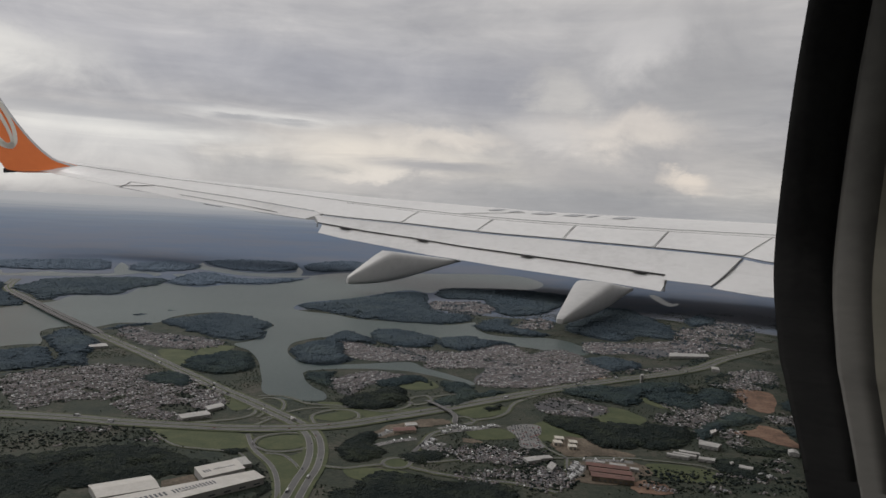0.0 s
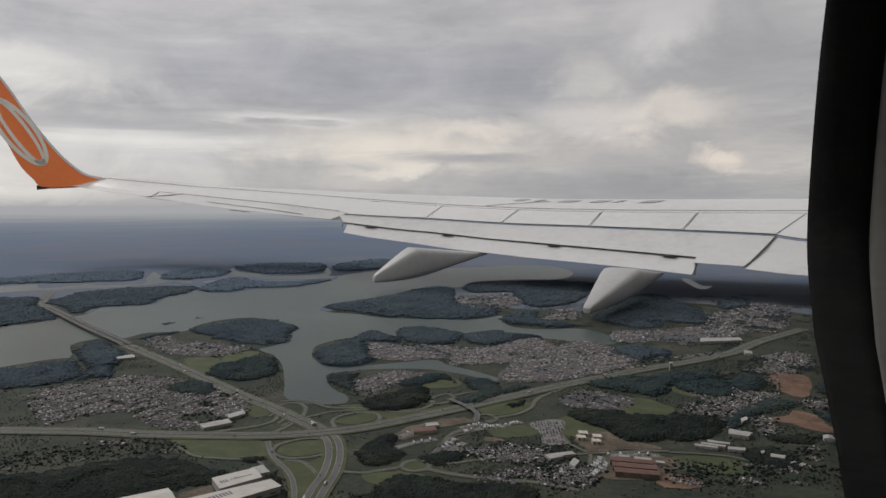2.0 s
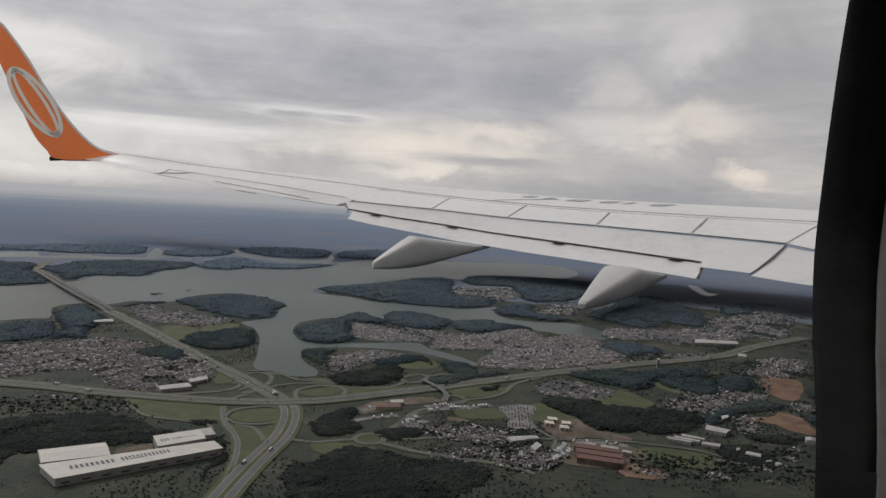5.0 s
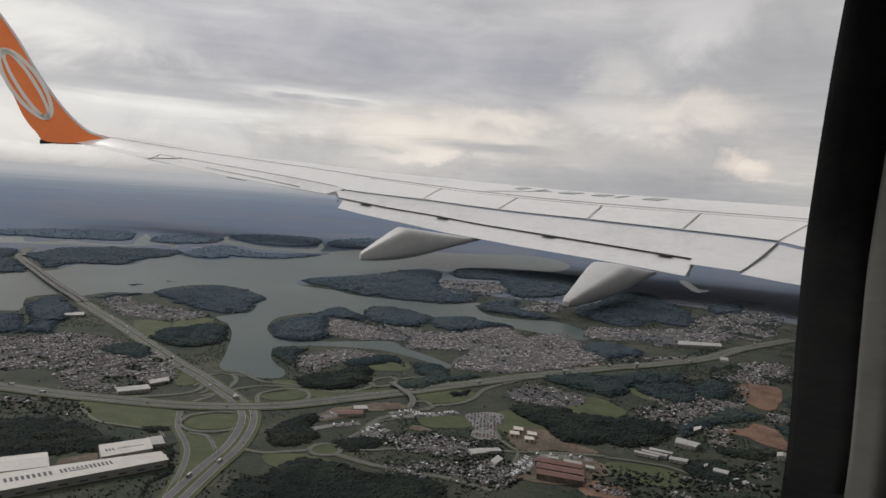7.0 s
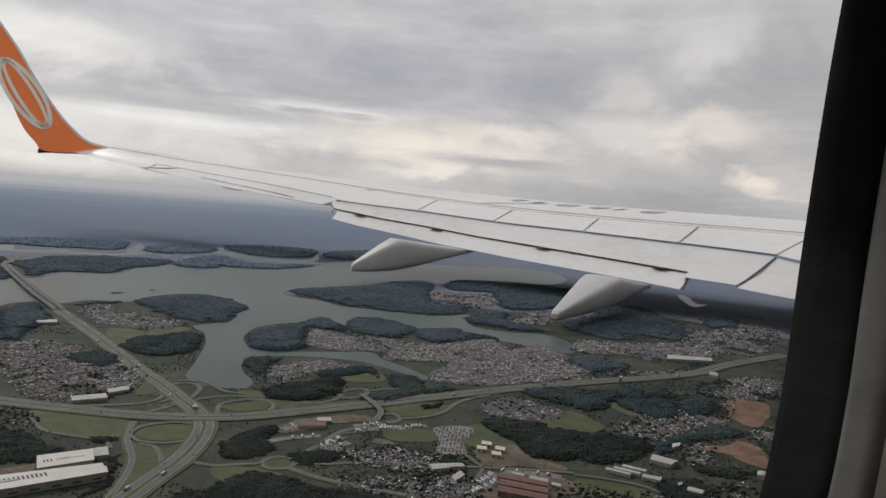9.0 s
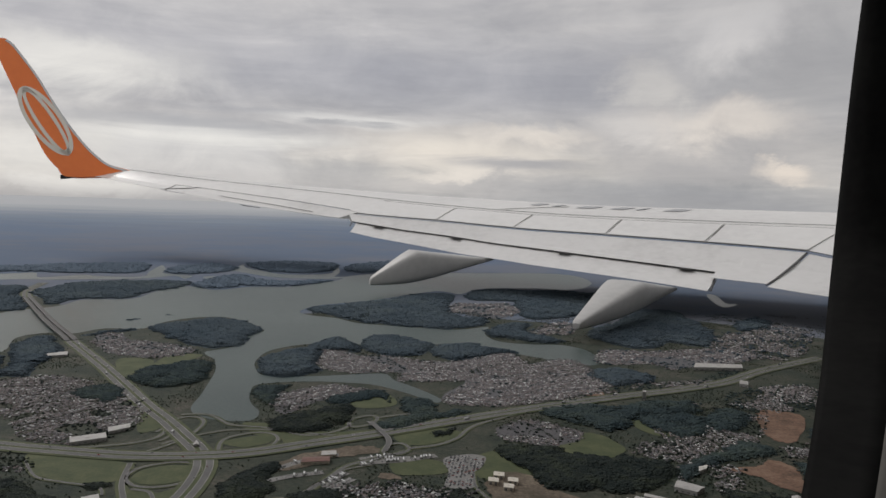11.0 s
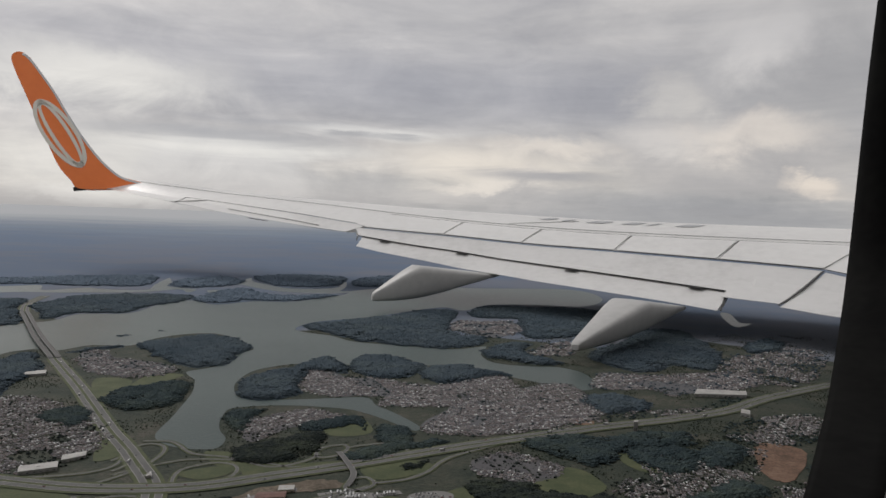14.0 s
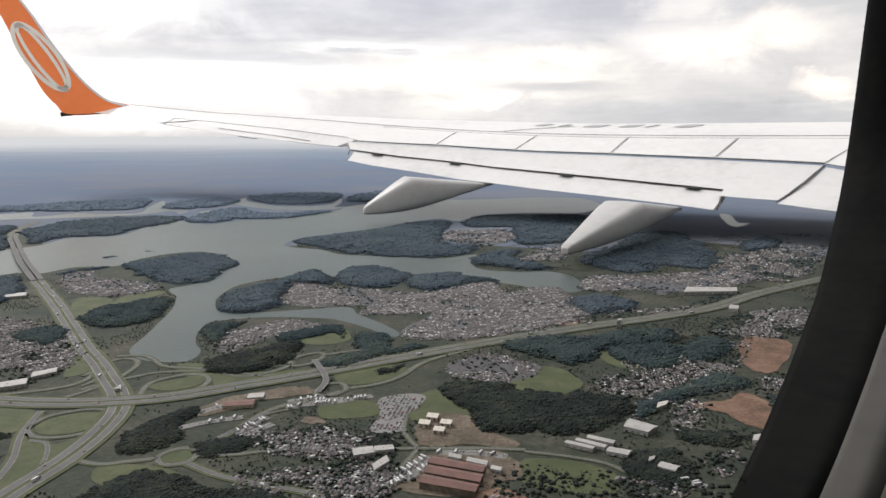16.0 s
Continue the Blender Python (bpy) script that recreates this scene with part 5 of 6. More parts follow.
def build_wing():
    wing = tagged(new("aircraft_wing"), "long white airliner wing with drooped flaps and orange upturned tip", "aircraft wing")
    # the fixed box, from the gap line to the rounded leading edge
    n = 46
    rows = []
    for i in range(n):
        p = -0.06 + 1.06 * i / (n - 1)
        a = GAP_1(p) if p < 0.585 else (max(OUTER_TAIL(p), AILERON(p)) if 0.597 < p < 0.835 else OUTER_TAIL(p))
        rows.append([wing_at(p, a + (0.985 - a) * k / 10) for k in range(11)] + [wing_at(p, 1.0, -0.035), wing_at(p, 1.006, -0.09)])
    slab("wing_box", rows, 0.30, M_WINGSKIN, wing, "smooth white painted wing skin", True, 0.88)
    # spoilers lie on the box along the gap
    cuts = (0.173, 0.25, 0.334, 0.418, 0.498, 0.58)
    shear = (0.022, 0.029, 0.027, 0.022, 0.02, 0.012)
    for (a, da), (b, db) in zip(list(zip(cuts, shear))[:-1], list(zip(cuts, shear))[1:]):
        rows = []
        for k in range(5):
            e = k / 4
            row = []
            for j in range(5):
                f = j / 4
                p = (a + 0.0012 + da * f) * (1 - e) + (b - 0.0012 + db * f) * e
                lo = GAP_1(p) - 0.006
                row.append(wing_at(p, lo + (0.565 - lo) * f, 0.014))
            rows.append(row)
        slab("spoiler", rows, 0.02, M_WINGSKIN, wing)
        strip_on_wing("panel_gap", [(b + db * f, GAP_1(b) + (0.565 - GAP_1(b)) * f) for f in (0, 0.5, 1)], 0.008, 0.006, M_SEAL, wing)
    strip_on_wing("spoiler_seam", [(0.16 + 0.44 * k / 14, 0.572) for k in range(15)], 0.007, 0.012, M_SEAL, wing)
    strip_on_wing("spar_seam", [(0.10 + 0.88 * k / 24, 0.628) for k in range(25)], 0.008, 0.010, M_SEAL, wing)
    strip_on_wing("panel_seam", [(0.484 - 0.012 * k, 0.65 + 0.07 * k) for k in range(4)], 0.008, 0.010, M_SEAL, wing)
    strip_on_wing("spoiler_shadow_gap", [(0.10 + 0.482 * k / 20, GAP_1(0.10 + 0.482 * k / 20) - 0.008) for k in range(21)], 0.015, 0.004, M_SEAL, wing)
    # outboard flap, main and aft pieces
    quad_panel("flap", (0.137, 0.174), (0.566, 0.590), lambda p: TAIL(0.15) + 0.012 if p < 0.186 else GAP_2(p) - 0.012, lambda p: GAP_1(p) - 0.012, -0.012, 0.08, M_FLAP, wing, "grey-white flap panel drooped behind the wing", 5, 44)
    quad_panel("aft_flap", (0.1575, 0.1905), (0.538, 0.566), AFT_TAIL, lambda p: GAP_2(p) + 0.02, -0.040, 0.07, M_FLAP, wing, "grey-white aft flap with dark hinge slots", 4, 36)
    strip_on_wing("flap_slot", [(0.188 + 0.372 * k / 18, GAP_2(0.188 + 0.372 * k / 18) - 0.010) for k in range(19)], 0.016, -0.020, M_SEAL, wing)
    strip_on_wing("flap_end_gap", [(0.1885, -0.024), (0.172, -0.125), (0.155, -0.222)], 0.020, -0.034, M_SEAL, wing)
    strip_on_wing("flap_tip_gap", [(0.567, 0.10), (0.556, 0.03)], 0.016, -0.034, M_SEAL, wing)
    for p in (0.203, 0.318, 0.435, 0.525):
        strip_on_wing("hinge_slot", [(p, GAP_2(p) - 0.020), (p + 0.013, GAP_2(p + 0.013) - 0.020)], 0.11, -0.017, M_SEAL, wing)
    # inboard flap beside it
    quad_panel("inboard_flap", (-0.06, -0.06), (0.134, 0.171), TAIL, lambda p: GAP_1(p) - 0.014, -0.022, 0.10, M_FLAP, wing, "grey-white inboard flap panel", 5, 14)
    strip_on_wing("flap_end_seam", [(0.173, 0.25), (0.163, 0.15), (0.148, 0.0), (0.136, -0.125)], 0.022, -0.010, M_SEAL, wing)
    # aileron and outboard edge
    wing_panel("aileron", 0.584, 0.835, OUTER_TAIL, lambda p: AILERON(p) - 0.012, -0.008, 0.06, M_FLAP, wing, "white aileron", 4, 0.02)
    strip_on_wing("aileron_gap", [(0.597 + 0.25 * k / 12, AILERON(0.597 + 0.25 * k / 12) - 0.006) for k in range(13)], 0.013, 0.004, M_SEAL, wing)
    strip_on_wing("aileron_end_gap", [(0.848, 0.16), (0.836, 0.0), (0.826, -0.15)], 0.02, 0.004, M_SEAL, wing)
    strip_on_wing("tab_seam", [(0.62 + 0.13 * k / 6, 0.10 - 0.08 * k / 6) for k in range(7)], 0.012, 0.004, M_SEAL, wing)
    # registration marks as plain bars near the leading edge
    for p0, p1 in ((0.474, 0.482), (0.458, 0.462), (0.425, 0.440), (0.398, 0.410), (0.385, 0.389), (0.352, 0.366)):
        wing_panel("painted_bar", p0, p1, lambda p: 0.84, lambda p: 0.92, 0.008, 0.006, M_REG, wing, "dark grey painted bar", 2, 0.01)
    # flap track fairings under the flaps, shaped to fit the camera's view: a boxy wedge that deepens from a blunt tip
    # to its shoulder, its keel rising to the wing
    for tip, rear, width, top, shoulder, keel, fall in FAIRINGS:
        tip, rear = np.array(tip), np.array(rear)
        run = rear - tip
        side = np.cross(run, UP)
        side = side / np.linalg.norm(side)
        bm = bmesh.new()
        loops = []
        for k in range(24):
            share = (0.0, 0.006, 0.02)[k] if k < 3 else 0.02 + 0.98 * ((k - 2) / 21) ** 1.2
            grown = min(share / shoulder, 1.0)
            wide = 0.20 + 0.86 * grown - 0.06 * (k == 0)
            low = 0.92 * (share / keel) ** 1.6 - 0.05 * math.sin(3.14159 * min(share / 0.4, 1.0)) + 0.02 * (k == 0)
            high = 0.20 + 0.82 * grown ** 0.95 - 0.05 * (k == 0) - fall * max(share - shoulder, 0.0)
            if low > high - 0.04:
                break
            loop = []
            for q in range(20):
                c, u = math.cos(6.28318530718 * q / 20), math.sin(6.28318530718 * q / 20)
                c, u = math.copysign(abs(c) ** 0.42, c) * (0.94 + 0.08 * u), math.copysign(abs(u) ** 0.5, u)
                flat = tip + run * share
                height = tip[2] + (top - tip[2]) * (low + high + (high - low) * u) / 2
                loop.append(bm.verts.new((flat[0] + side[0] * width * wide * c, flat[1] + side[1] * width * wide * c, max(height, 0.03))))
            loops.append(loop)
        for r, q in zip(loops, loops[1:]):
            for k in range(20):
                bm.faces.new((r[k], r[(k + 1) % 20], q[(k + 1) % 20], q[k]))
        bm.faces.new(loops[0][::-1])
        bm.faces.new(loops[-1])
        fairing = part("flap_track_fairing", bm, M_FAIRING, wing, "pale grey blunt-tipped flap track fairing")
        fairing.data.polygons.foreach_set("use_smooth", np.ones(len(fairing.data.polygons), bool))
        fairing.data.set_sharp_from_angle(angle=radians(38))
    # small dark fairing under the aileron
    strip_on_wing("aileron_fairing", [(0.702, -0.052), (0.690, -0.046), (0.678, -0.028)], 0.07, -0.035, M_SEAL, wing)
    return wing


def build_winglet(wing):
    foot = WING_FIT @ np.array((-8.97, 14.65, 1.56)) + WING_AT
    cant = radians(20)
    ahead = WING_FIT @ HEAD
    rise = WING_FIT @ (SPAN * math.sin(cant) + UP * math.cos(cant))
    out = np.cross(rise, ahead)
    out = out / np.linalg.norm(out)
    if out @ SPAN > 0:
        out = -out  # towards the cabin
    edge = smooth_line(((0.02, -0.02), (-0.2, 0.17), (-0.46, 0.46), (-0.70, 1.01), (-1.05, 1.88), (-1.33, 2.60), (-1.33, 2.84), (-1.12, 2.93), (-0.90, 2.84), (-0.73, 2.66), (-0.34, 2.14), (-0.02, 1.60), (0.3, 1.12), (0.64, 0.70), (0.95, 0.42), (1.25, 0.24), (1.75, 0.13), (1.7, 0.02), (0.9, -0.02)), True, 5)

    def plate(name, outline, lift, thick, material, parent, label=""):
        bm = bmesh.new()
        a = [bm.verts.new(foot + ahead * r + rise * h + out * lift) for r, h in outline]
        b = [bm.verts.new(foot + ahead * r + rise * h + out * (lift - thick)) for r, h in outline]
        bm.faces.new(a)
        bm.faces.new(b[::-1])
        for i in range(len(a)):
            j = (i + 1) % len(a)
            bm.faces.new((a[i], b[i], b[j], a[j]))
        bmesh.ops.triangulate(bm, faces=[f for f in bm.faces if len(f.verts) > 4])
        return part(name, bm, material, parent, label)

    winglet = plate("winglet", edge, 0.05, 0.10, M_ORANGE, wing, "orange upturned wing tip with a cream emblem")
    # pale leading-edge strip
    front = smooth_line(((-1.02, 2.90), (-0.90, 2.84), (-0.73, 2.66), (-0.34, 2.14), (-0.02, 1.60), (0.3, 1.12), (0.64, 0.70), (0.95, 0.42), (1.25, 0.24), (1.72, 0.13)), False, 5)
    inner = front - np.array((0.050, 0.035))
    bm = bmesh.new()
    quads = [[bm.verts.new(foot + ahead * r + rise * h + out * lift) for (r, h), lift in ((f, 0.057), (i, 0.057), (i, -0.057), (f, -0.057))] for f, i in zip(front, inner)]
    for a, b in zip(quads, quads[1:]):
        for k in range(4):
            bm.faces.new((a[k], a[(k + 1) % 4], b[(k + 1) % 4], b[k]))
    bm.faces.new(quads[0][::-1])
    bm.faces.new(quads[-1])
    part("edge_strip", bm, M_WINGSKIN, winglet, "pale metal leading-edge strip")

    def ring(name, centre, a, b, tilt, w):
        bm = bmesh.new()
        n = 48
        c, s = math.cos(tilt), math.sin(tilt)
        loops = []
        for k, lift in ((1.0, 0.060), (0.0, 0.060), (0.0, 0.052), (1.0, 0.052)):
            loop = []
            for i in range(n):
                t = 6.28318530718 * i / n
                x, y = (a - w * (1 - k)) * math.cos(t), (b - w * 0.8 * (1 - k)) * math.sin(t)
                r, h = centre[0] + x * c - y * s, centre[1] + x * s + y * c
                loop.append(bm.verts.new(foot + ahead * r + rise * h + out * lift))
            loops.append(loop)
        for q in range(4):
            for i in range(n):
                j = (i + 1) % n
                bm.faces.new((loops[q][i], loops[q][j], loops[(q + 1) % 4][j], loops[(q + 1) % 4][i]))
        return part(name, bm, M_EMBLEM, winglet, "cream painted ring")

    ring("emblem_ring", (-0.31, 1.16), 0.88, 0.43, radians(129), 0.13)
    ring("emblem_ring", (-0.29, 1.15), 0.86, 0.26, radians(124), 0.12)
    # a dark stub at the foot of the trailing edge
    bm = bmesh.new()
    bmesh.ops.create_cone(bm, cap_ends=True, segments=10, radius1=0.045, radius2=0.025, depth=0.22)
    ob = part("static_wick_mount", bm, M_SEAL, wing)
    ob.matrix_world = Matrix.Translation(foot + ahead * 0.02 - UP * 0.02) @ Vector(ahead).to_track_quat("Z", "Y").to_matrix().to_4x4()


wing = build_wing()
build_winglet(wing)


# ---- the window surround ----
def build_surround():
    """The dark window edge and the cabin panels beside it, past the wing root, oversized and bent to fit the camera's
    view.
    """
    frame_line = smooth_line(((1.344, 2.048, 0.08), (1.782, 3.046, 0.08), (2.300, 4.290, 0.131), (2.705, 5.278, 0.245), (3.373, 6.894, 0.899), (3.483, 6.991, 2.528), (3.355, 6.428, 3.903)), False, 12)
    right = np.array([0.86, -0.50, 0.0])
    deep = np.array([0.45, 0.89, 0.0])
    surround = tagged(new("window_surround"), "dark rounded window edge with grey cabin side panels", "window frame")

    def band(name, x0, x1, profile, material, label):
        """profile: (share across, depth towards the outside) points."""
        rows = []
        for i, q in enumerate(frame_line):
            # bands widen with distance from a mid-path eye, to look even from there
            k = math.dist(q, (0.5, 0.4, 1.0)) / 5.9
            rows.append([q + right * (x0 + (x1 - x0) * a) * k + deep * (b * k) for a, b in profile])
        bm = bmesh.new()
        m = len(profile)
        front = [[bm.verts.new(v) for v in r] for r in rows]
        back = [[bm.verts.new(v + deep * 0.12) for v in r] for r in rows]
        for i in range(len(rows) - 1):
            for j in range(m - 1):
                bm.faces.new((front[i][j], front[i][j + 1], front[i + 1][j + 1], front[i + 1][j]))
                bm.faces.new((back[i][j], back[i + 1][j], back[i + 1][j + 1], back[i][j + 1]))
            for j in (0, m - 1):
                bm.faces.new((front[i][j], back[i][j], back[i + 1][j], front[i + 1][j]))
        for i in (0, len(rows) - 1):
            for j in range(m - 1):
                bm.faces.new((front[i][j], front[i][j + 1], back[i][j + 1], back[i][j]))
        ob = part(name, bm, material, surround, label)
        ob.data.polygons.foreach_set("use_smooth", np.ones(len(ob.data.polygons), bool))
        return ob

    band("gasket", 0.0, 0.46, ((0.0, 0.16), (0.12, 0.06), (0.4, 0.02), (0.75, 0.06), (1.0, 0.12)), M_GASKET, "black rubber window gasket")
    band("reveal_trim", 0.45, 0.72, ((0.0, 0.0), (0.12, -0.06), (0.5, -0.09), (1.0, -0.10)), M_TRIM, "pale grey moulded window reveal")
    band("side_panel", 0.72, 1.22, ((0.0, -0.10), (0.4, -0.13), (0.95, -0.15), (1.0, -0.12)), M_PANEL, "dark beige cabin side panel")
    band("panel_groove", 1.20, 1.27, ((0.0, -0.06), (1.0, -0.06)), M_GASKET, "dark joint between panels")
    band("shade_track", 1.26, 1.54, ((0.0, -0.12), (0.1, -0.16), (0.9, -0.17), (1.0, -0.14)), M_PANEL, "dark beige panel strip")
    band("panel_groove", 1.52, 1.66, ((0.0, -0.07), (1.0, -0.07)), M_GASKET, "dark joint between panels")
    band("outer_panel", 1.64, 2.6, ((0.0, -0.14), (0.06, -0.18), (1.0, -0.22)), M_PANEL, "dark beige cabin wall panel")


build_surround()


# ---- an unseen wall on the cabin side, behind the camera ----
def build_sky_blocker():
    """A tall, gently curved wall, never in view, added to keep sky light off the inboard wing."""
    foot, rows = -0.75 * SPAN, []
    for i in range(27):
        along_it = -5.0 + 18.0 * i / 26
        rows.append([foot + HEAD * along_it + UP * (5.4 * k / 12) - SPAN * (0.9 * (k / 12) ** 2.2) for k in range(13)])
    bm = bmesh.new()
    front = [[bm.verts.new(v) for v in r] for r in rows]
    back = [[bm.verts.new(v - SPAN * 0.15) for v in r] for r in rows]
    for i in range(26):
        for k in range(12):
            bm.faces.new((front[i][k], front[i][k + 1], front[i + 1][k + 1], front[i + 1][k]))
            bm.faces.new((back[i][k], back[i + 1][k], back[i + 1][k + 1], back[i][k + 1]))
        for k in (0, 12):
            bm.faces.new((front[i][k], front[i + 1][k], back[i + 1][k], back[i][k]))
    for i in (0, 26):
        for k in range(12):
            bm.faces.new((front[i][k], back[i][k], back[i][k + 1], front[i][k + 1]))
    me = bpy.data.meshes.new("wall_cabin")
    bmesh.ops.recalc_face_normals(bm, faces=bm.faces)
    bm.to_mesh(me)
    bm.free()
    me.materials.append(M_PANEL)
    tagged(new("wall_cabin", me), "unseen dark beige curved wall that blocks sky light", "wall", kind="structure")


build_sky_blocker()
YARDS = ([(-1.001, 2.327), (-0.874, 2.415), (-0.951, 2.536), (-1.048, 2.451)],)
LOT = [(0.411, 3.397), (0.444, 3.459), (0.533, 3.499), (0.599, 3.469), (0.586, 3.343), (0.558, 3.269), (0.573, 3.120), (0.460, 3.094), (0.453, 3.265)]
LORRY_ROWS = ([(0.076, 3.258), (0.159, 3.361), (0.267, 3.395)], [(0.107, 3.304), (0.232, 3.353), (0.374, 3.449)], [(-0.259, 3.152), (-0.206, 3.235), (-0.133, 3.312)], [(-0.119, 3.346), (-0.055, 3.367)], [(-0.258, 3.009), (-0.178, 3.083), (-0.061, 3.152)], [(-0.032, 3.005), (0.016, 3.093)], [(0.015, 2.993), (0.077, 3.108)], [(-0.020, 3.052), (0.032, 3.166)], [(0.049, 3.332), (0.149, 3.391)], [(0.645, 2.806), (0.700, 2.930)], [(0.734, 2.961), (0.832, 2.979), (0.971, 2.967)], [(1.535, 2.886), (1.593, 2.849)], [(0.612, 2.702), (0.669, 2.777), (0.725, 2.890)], [(-0.936, 3.485), (-0.901, 3.506)], [(-0.752, 3.344), (-0.710, 3.398)])
BAR_ROWS = ([(-1.064, 2.168), (-0.953, 2.268)], [(-0.940, 2.281), (-0.815, 2.401)], [(-0.896, 2.490), (-0.871, 2.514)], [(-0.865, 2.521), (-0.794, 2.583)])
SCRUB = [(-2.797, 2.697), (-4.450, 6.692), (3.274, 8.907), (7.948, 9.613), (3.522, 3.277), (0.045, 1.710), (-1.453, 1.611)]


# ---- buildings and vehicles ----
def box_part(name, corners, z0, z1, material, parent, label="", inset=0.0, gable=0.0):
    """A block on four corners; gable: height of a ridge along its longer way."""
    c = np.array(corners, float)
    mid = c.mean(0)
    c = mid + (c - mid) * (1 - inset)
    bm = bmesh.new()
    lo = [bm.verts.new((x, y, z0)) for x, y in c]
    hi = [bm.verts.new((x, y, z1)) for x, y in c]
    bm.faces.new(lo[::-1])
    for i in range(4):
        j = (i + 1) % 4
        bm.faces.new((lo[i], lo[j], hi[j], hi[i]))
    if gable:
        k = 0 if math.dist(c[0], c[1]) >= math.dist(c[1], c[2]) else 1
        a = bm.verts.new((*((c[k - 1] + c[k]) / 2), z1 + gable))
        b = bm.verts.new((*((c[k + 1] + c[(k + 2) % 4]) / 2), z1 + gable))
        h = [hi[(k + i) % 4] for i in range(4)]
        bm.faces.new((h[0], h[1], b, a))
        bm.faces.new((h[2], h[3], a, b))
        bm.faces.new((h[3], h[0], a))
        bm.faces.new((h[1], h[2], b))
    else:
        bm.faces.new(hi)
    return part(name, bm, material, parent, label)


def building(name, corners, height, roof, wall_material, roof_material, label):
    """Walls, a roof with its overhang, a plinth and bands of windows or doors along the long sides."""
    thing = tagged(new(name), label, name.replace("_", " "))
    c = np.array(corners, float)
    z0 = 0.0016
    box_part("wall", c, z0, z0 + height, wall_material, thing)
    if roof == "gable":
        box_part("roof", c, z0 + height, z0 + height + 0.0012, roof_material, thing, inset=-0.03, gable=height * 0.3)
    else:
        box_part("roof", c, z0 + height, z0 + height + 0.0015, roof_material, thing, inset=-0.015)
        box_part("parapet", c, z0 + height + 0.0015, z0 + height + 0.003, wall_material, thing, inset=0.90)
    for a, b in ((0, 1), (1, 2)):
        p, q = c[a], c[b]
        run = q - p
        length = np.hypot(*run)
        n = int(max(2, min(9, length / 0.022)))
        nrm = np.array((run[1], -run[0])) / length
        if nrm @ (c.mean(0) - p) > 0:
            nrm = -nrm
        floors = (0.22, 0.5, 0.78) if name == "apartment_block" else (0.35,)
        for f in floors:
            for i in range(n):
                s = p + run * ((i + 0.28) / n) + nrm * 0.0004
                e = p + run * ((i + 0.72) / n) + nrm * 0.0004
                z1, z2 = z0 + height * (f - 0.11), z0 + height * (f + 0.11)
                link_mesh("window" if name in ("apartment_block", "school", "terrace") else "loading_door", [(*s, z1), (*e, z1), (*e, z2), (*s, z2)], [(0, 1, 2, 3)], [M_DARKTEXT], thing)
    return thing


def vehicle(name, length, width, height, paint, label):
    """A small road vehicle: body, cabin and four wheels."""
    thing = tagged(new(name), label, name.replace("_", " "))

    def block(part_name, x0, x1, z0, z1, w, material, slope=0.0):
        bm = bmesh.new()
        lo = [bm.verts.new(v) for v in ((x0, -w, z0), (x1, -w, z0), (x1, w, z0), (x0, w, z0))]
        hi = [bm.verts.new(v) for v in ((x0 + slope, -w * 0.92, z1), (x1 - slope, -w * 0.92, z1), (x1 - slope, w * 0.92, z1), (x0 + slope, w * 0.92, z1))]
        bm.faces.new(lo[::-1])
        bm.faces.new(hi)
        for i in range(4):
            j = (i + 1) % 4
            bm.faces.new((lo[i], lo[j], hi[j], hi[i]))
        part(part_name, bm, material, thing)

    if name == "lorry":
        block("cargo_box", -length / 2, length * 0.28, height * 0.2, height, width / 2, paint)
        block("cab", length * 0.31, length / 2, height * 0.15, height * 0.8, width / 2, M_DARKTEXT, length * 0.02)
    else:
        block("body", -length / 2, length / 2, height * 0.15, height * 0.6, width / 2, paint, length * 0.02)
        block("cabin", -length * 0.3, length * 0.22, height * 0.6, height, width * 0.44, M_DARKTEXT, length * 0.08)
    for sx in (-0.32, 0.32):
        for sy in (-1, 1):
            bm = bmesh.new()
            bmesh.ops.create_cone(bm, cap_ends=True, segments=10, radius1=height * 0.18, radius2=height * 0.18, depth=width * 0.16)
            bmesh.ops.transform(bm, matrix=pose(sx * length, sy * width * 0.44, height * 0.18, 90), verts=bm.verts)
            part("wheel", bm, M_SEAL, thing)
    return thing


def along(line, share):
    """The place and heading at a share of a line's length."""
    line = np.asarray(line, float)
    d = np.hypot(*np.diff(line, axis=0).T)
    at = share * d.sum()
    i = int(min(np.searchsorted(np.cumsum(d), at), len(d) - 1))
    f = (at - np.cumsum(d)[i] + d[i]) / d[i]
    step = line[i + 1] - line[i]
    return line[i] + step * f, math.atan2(step[1], step[0])


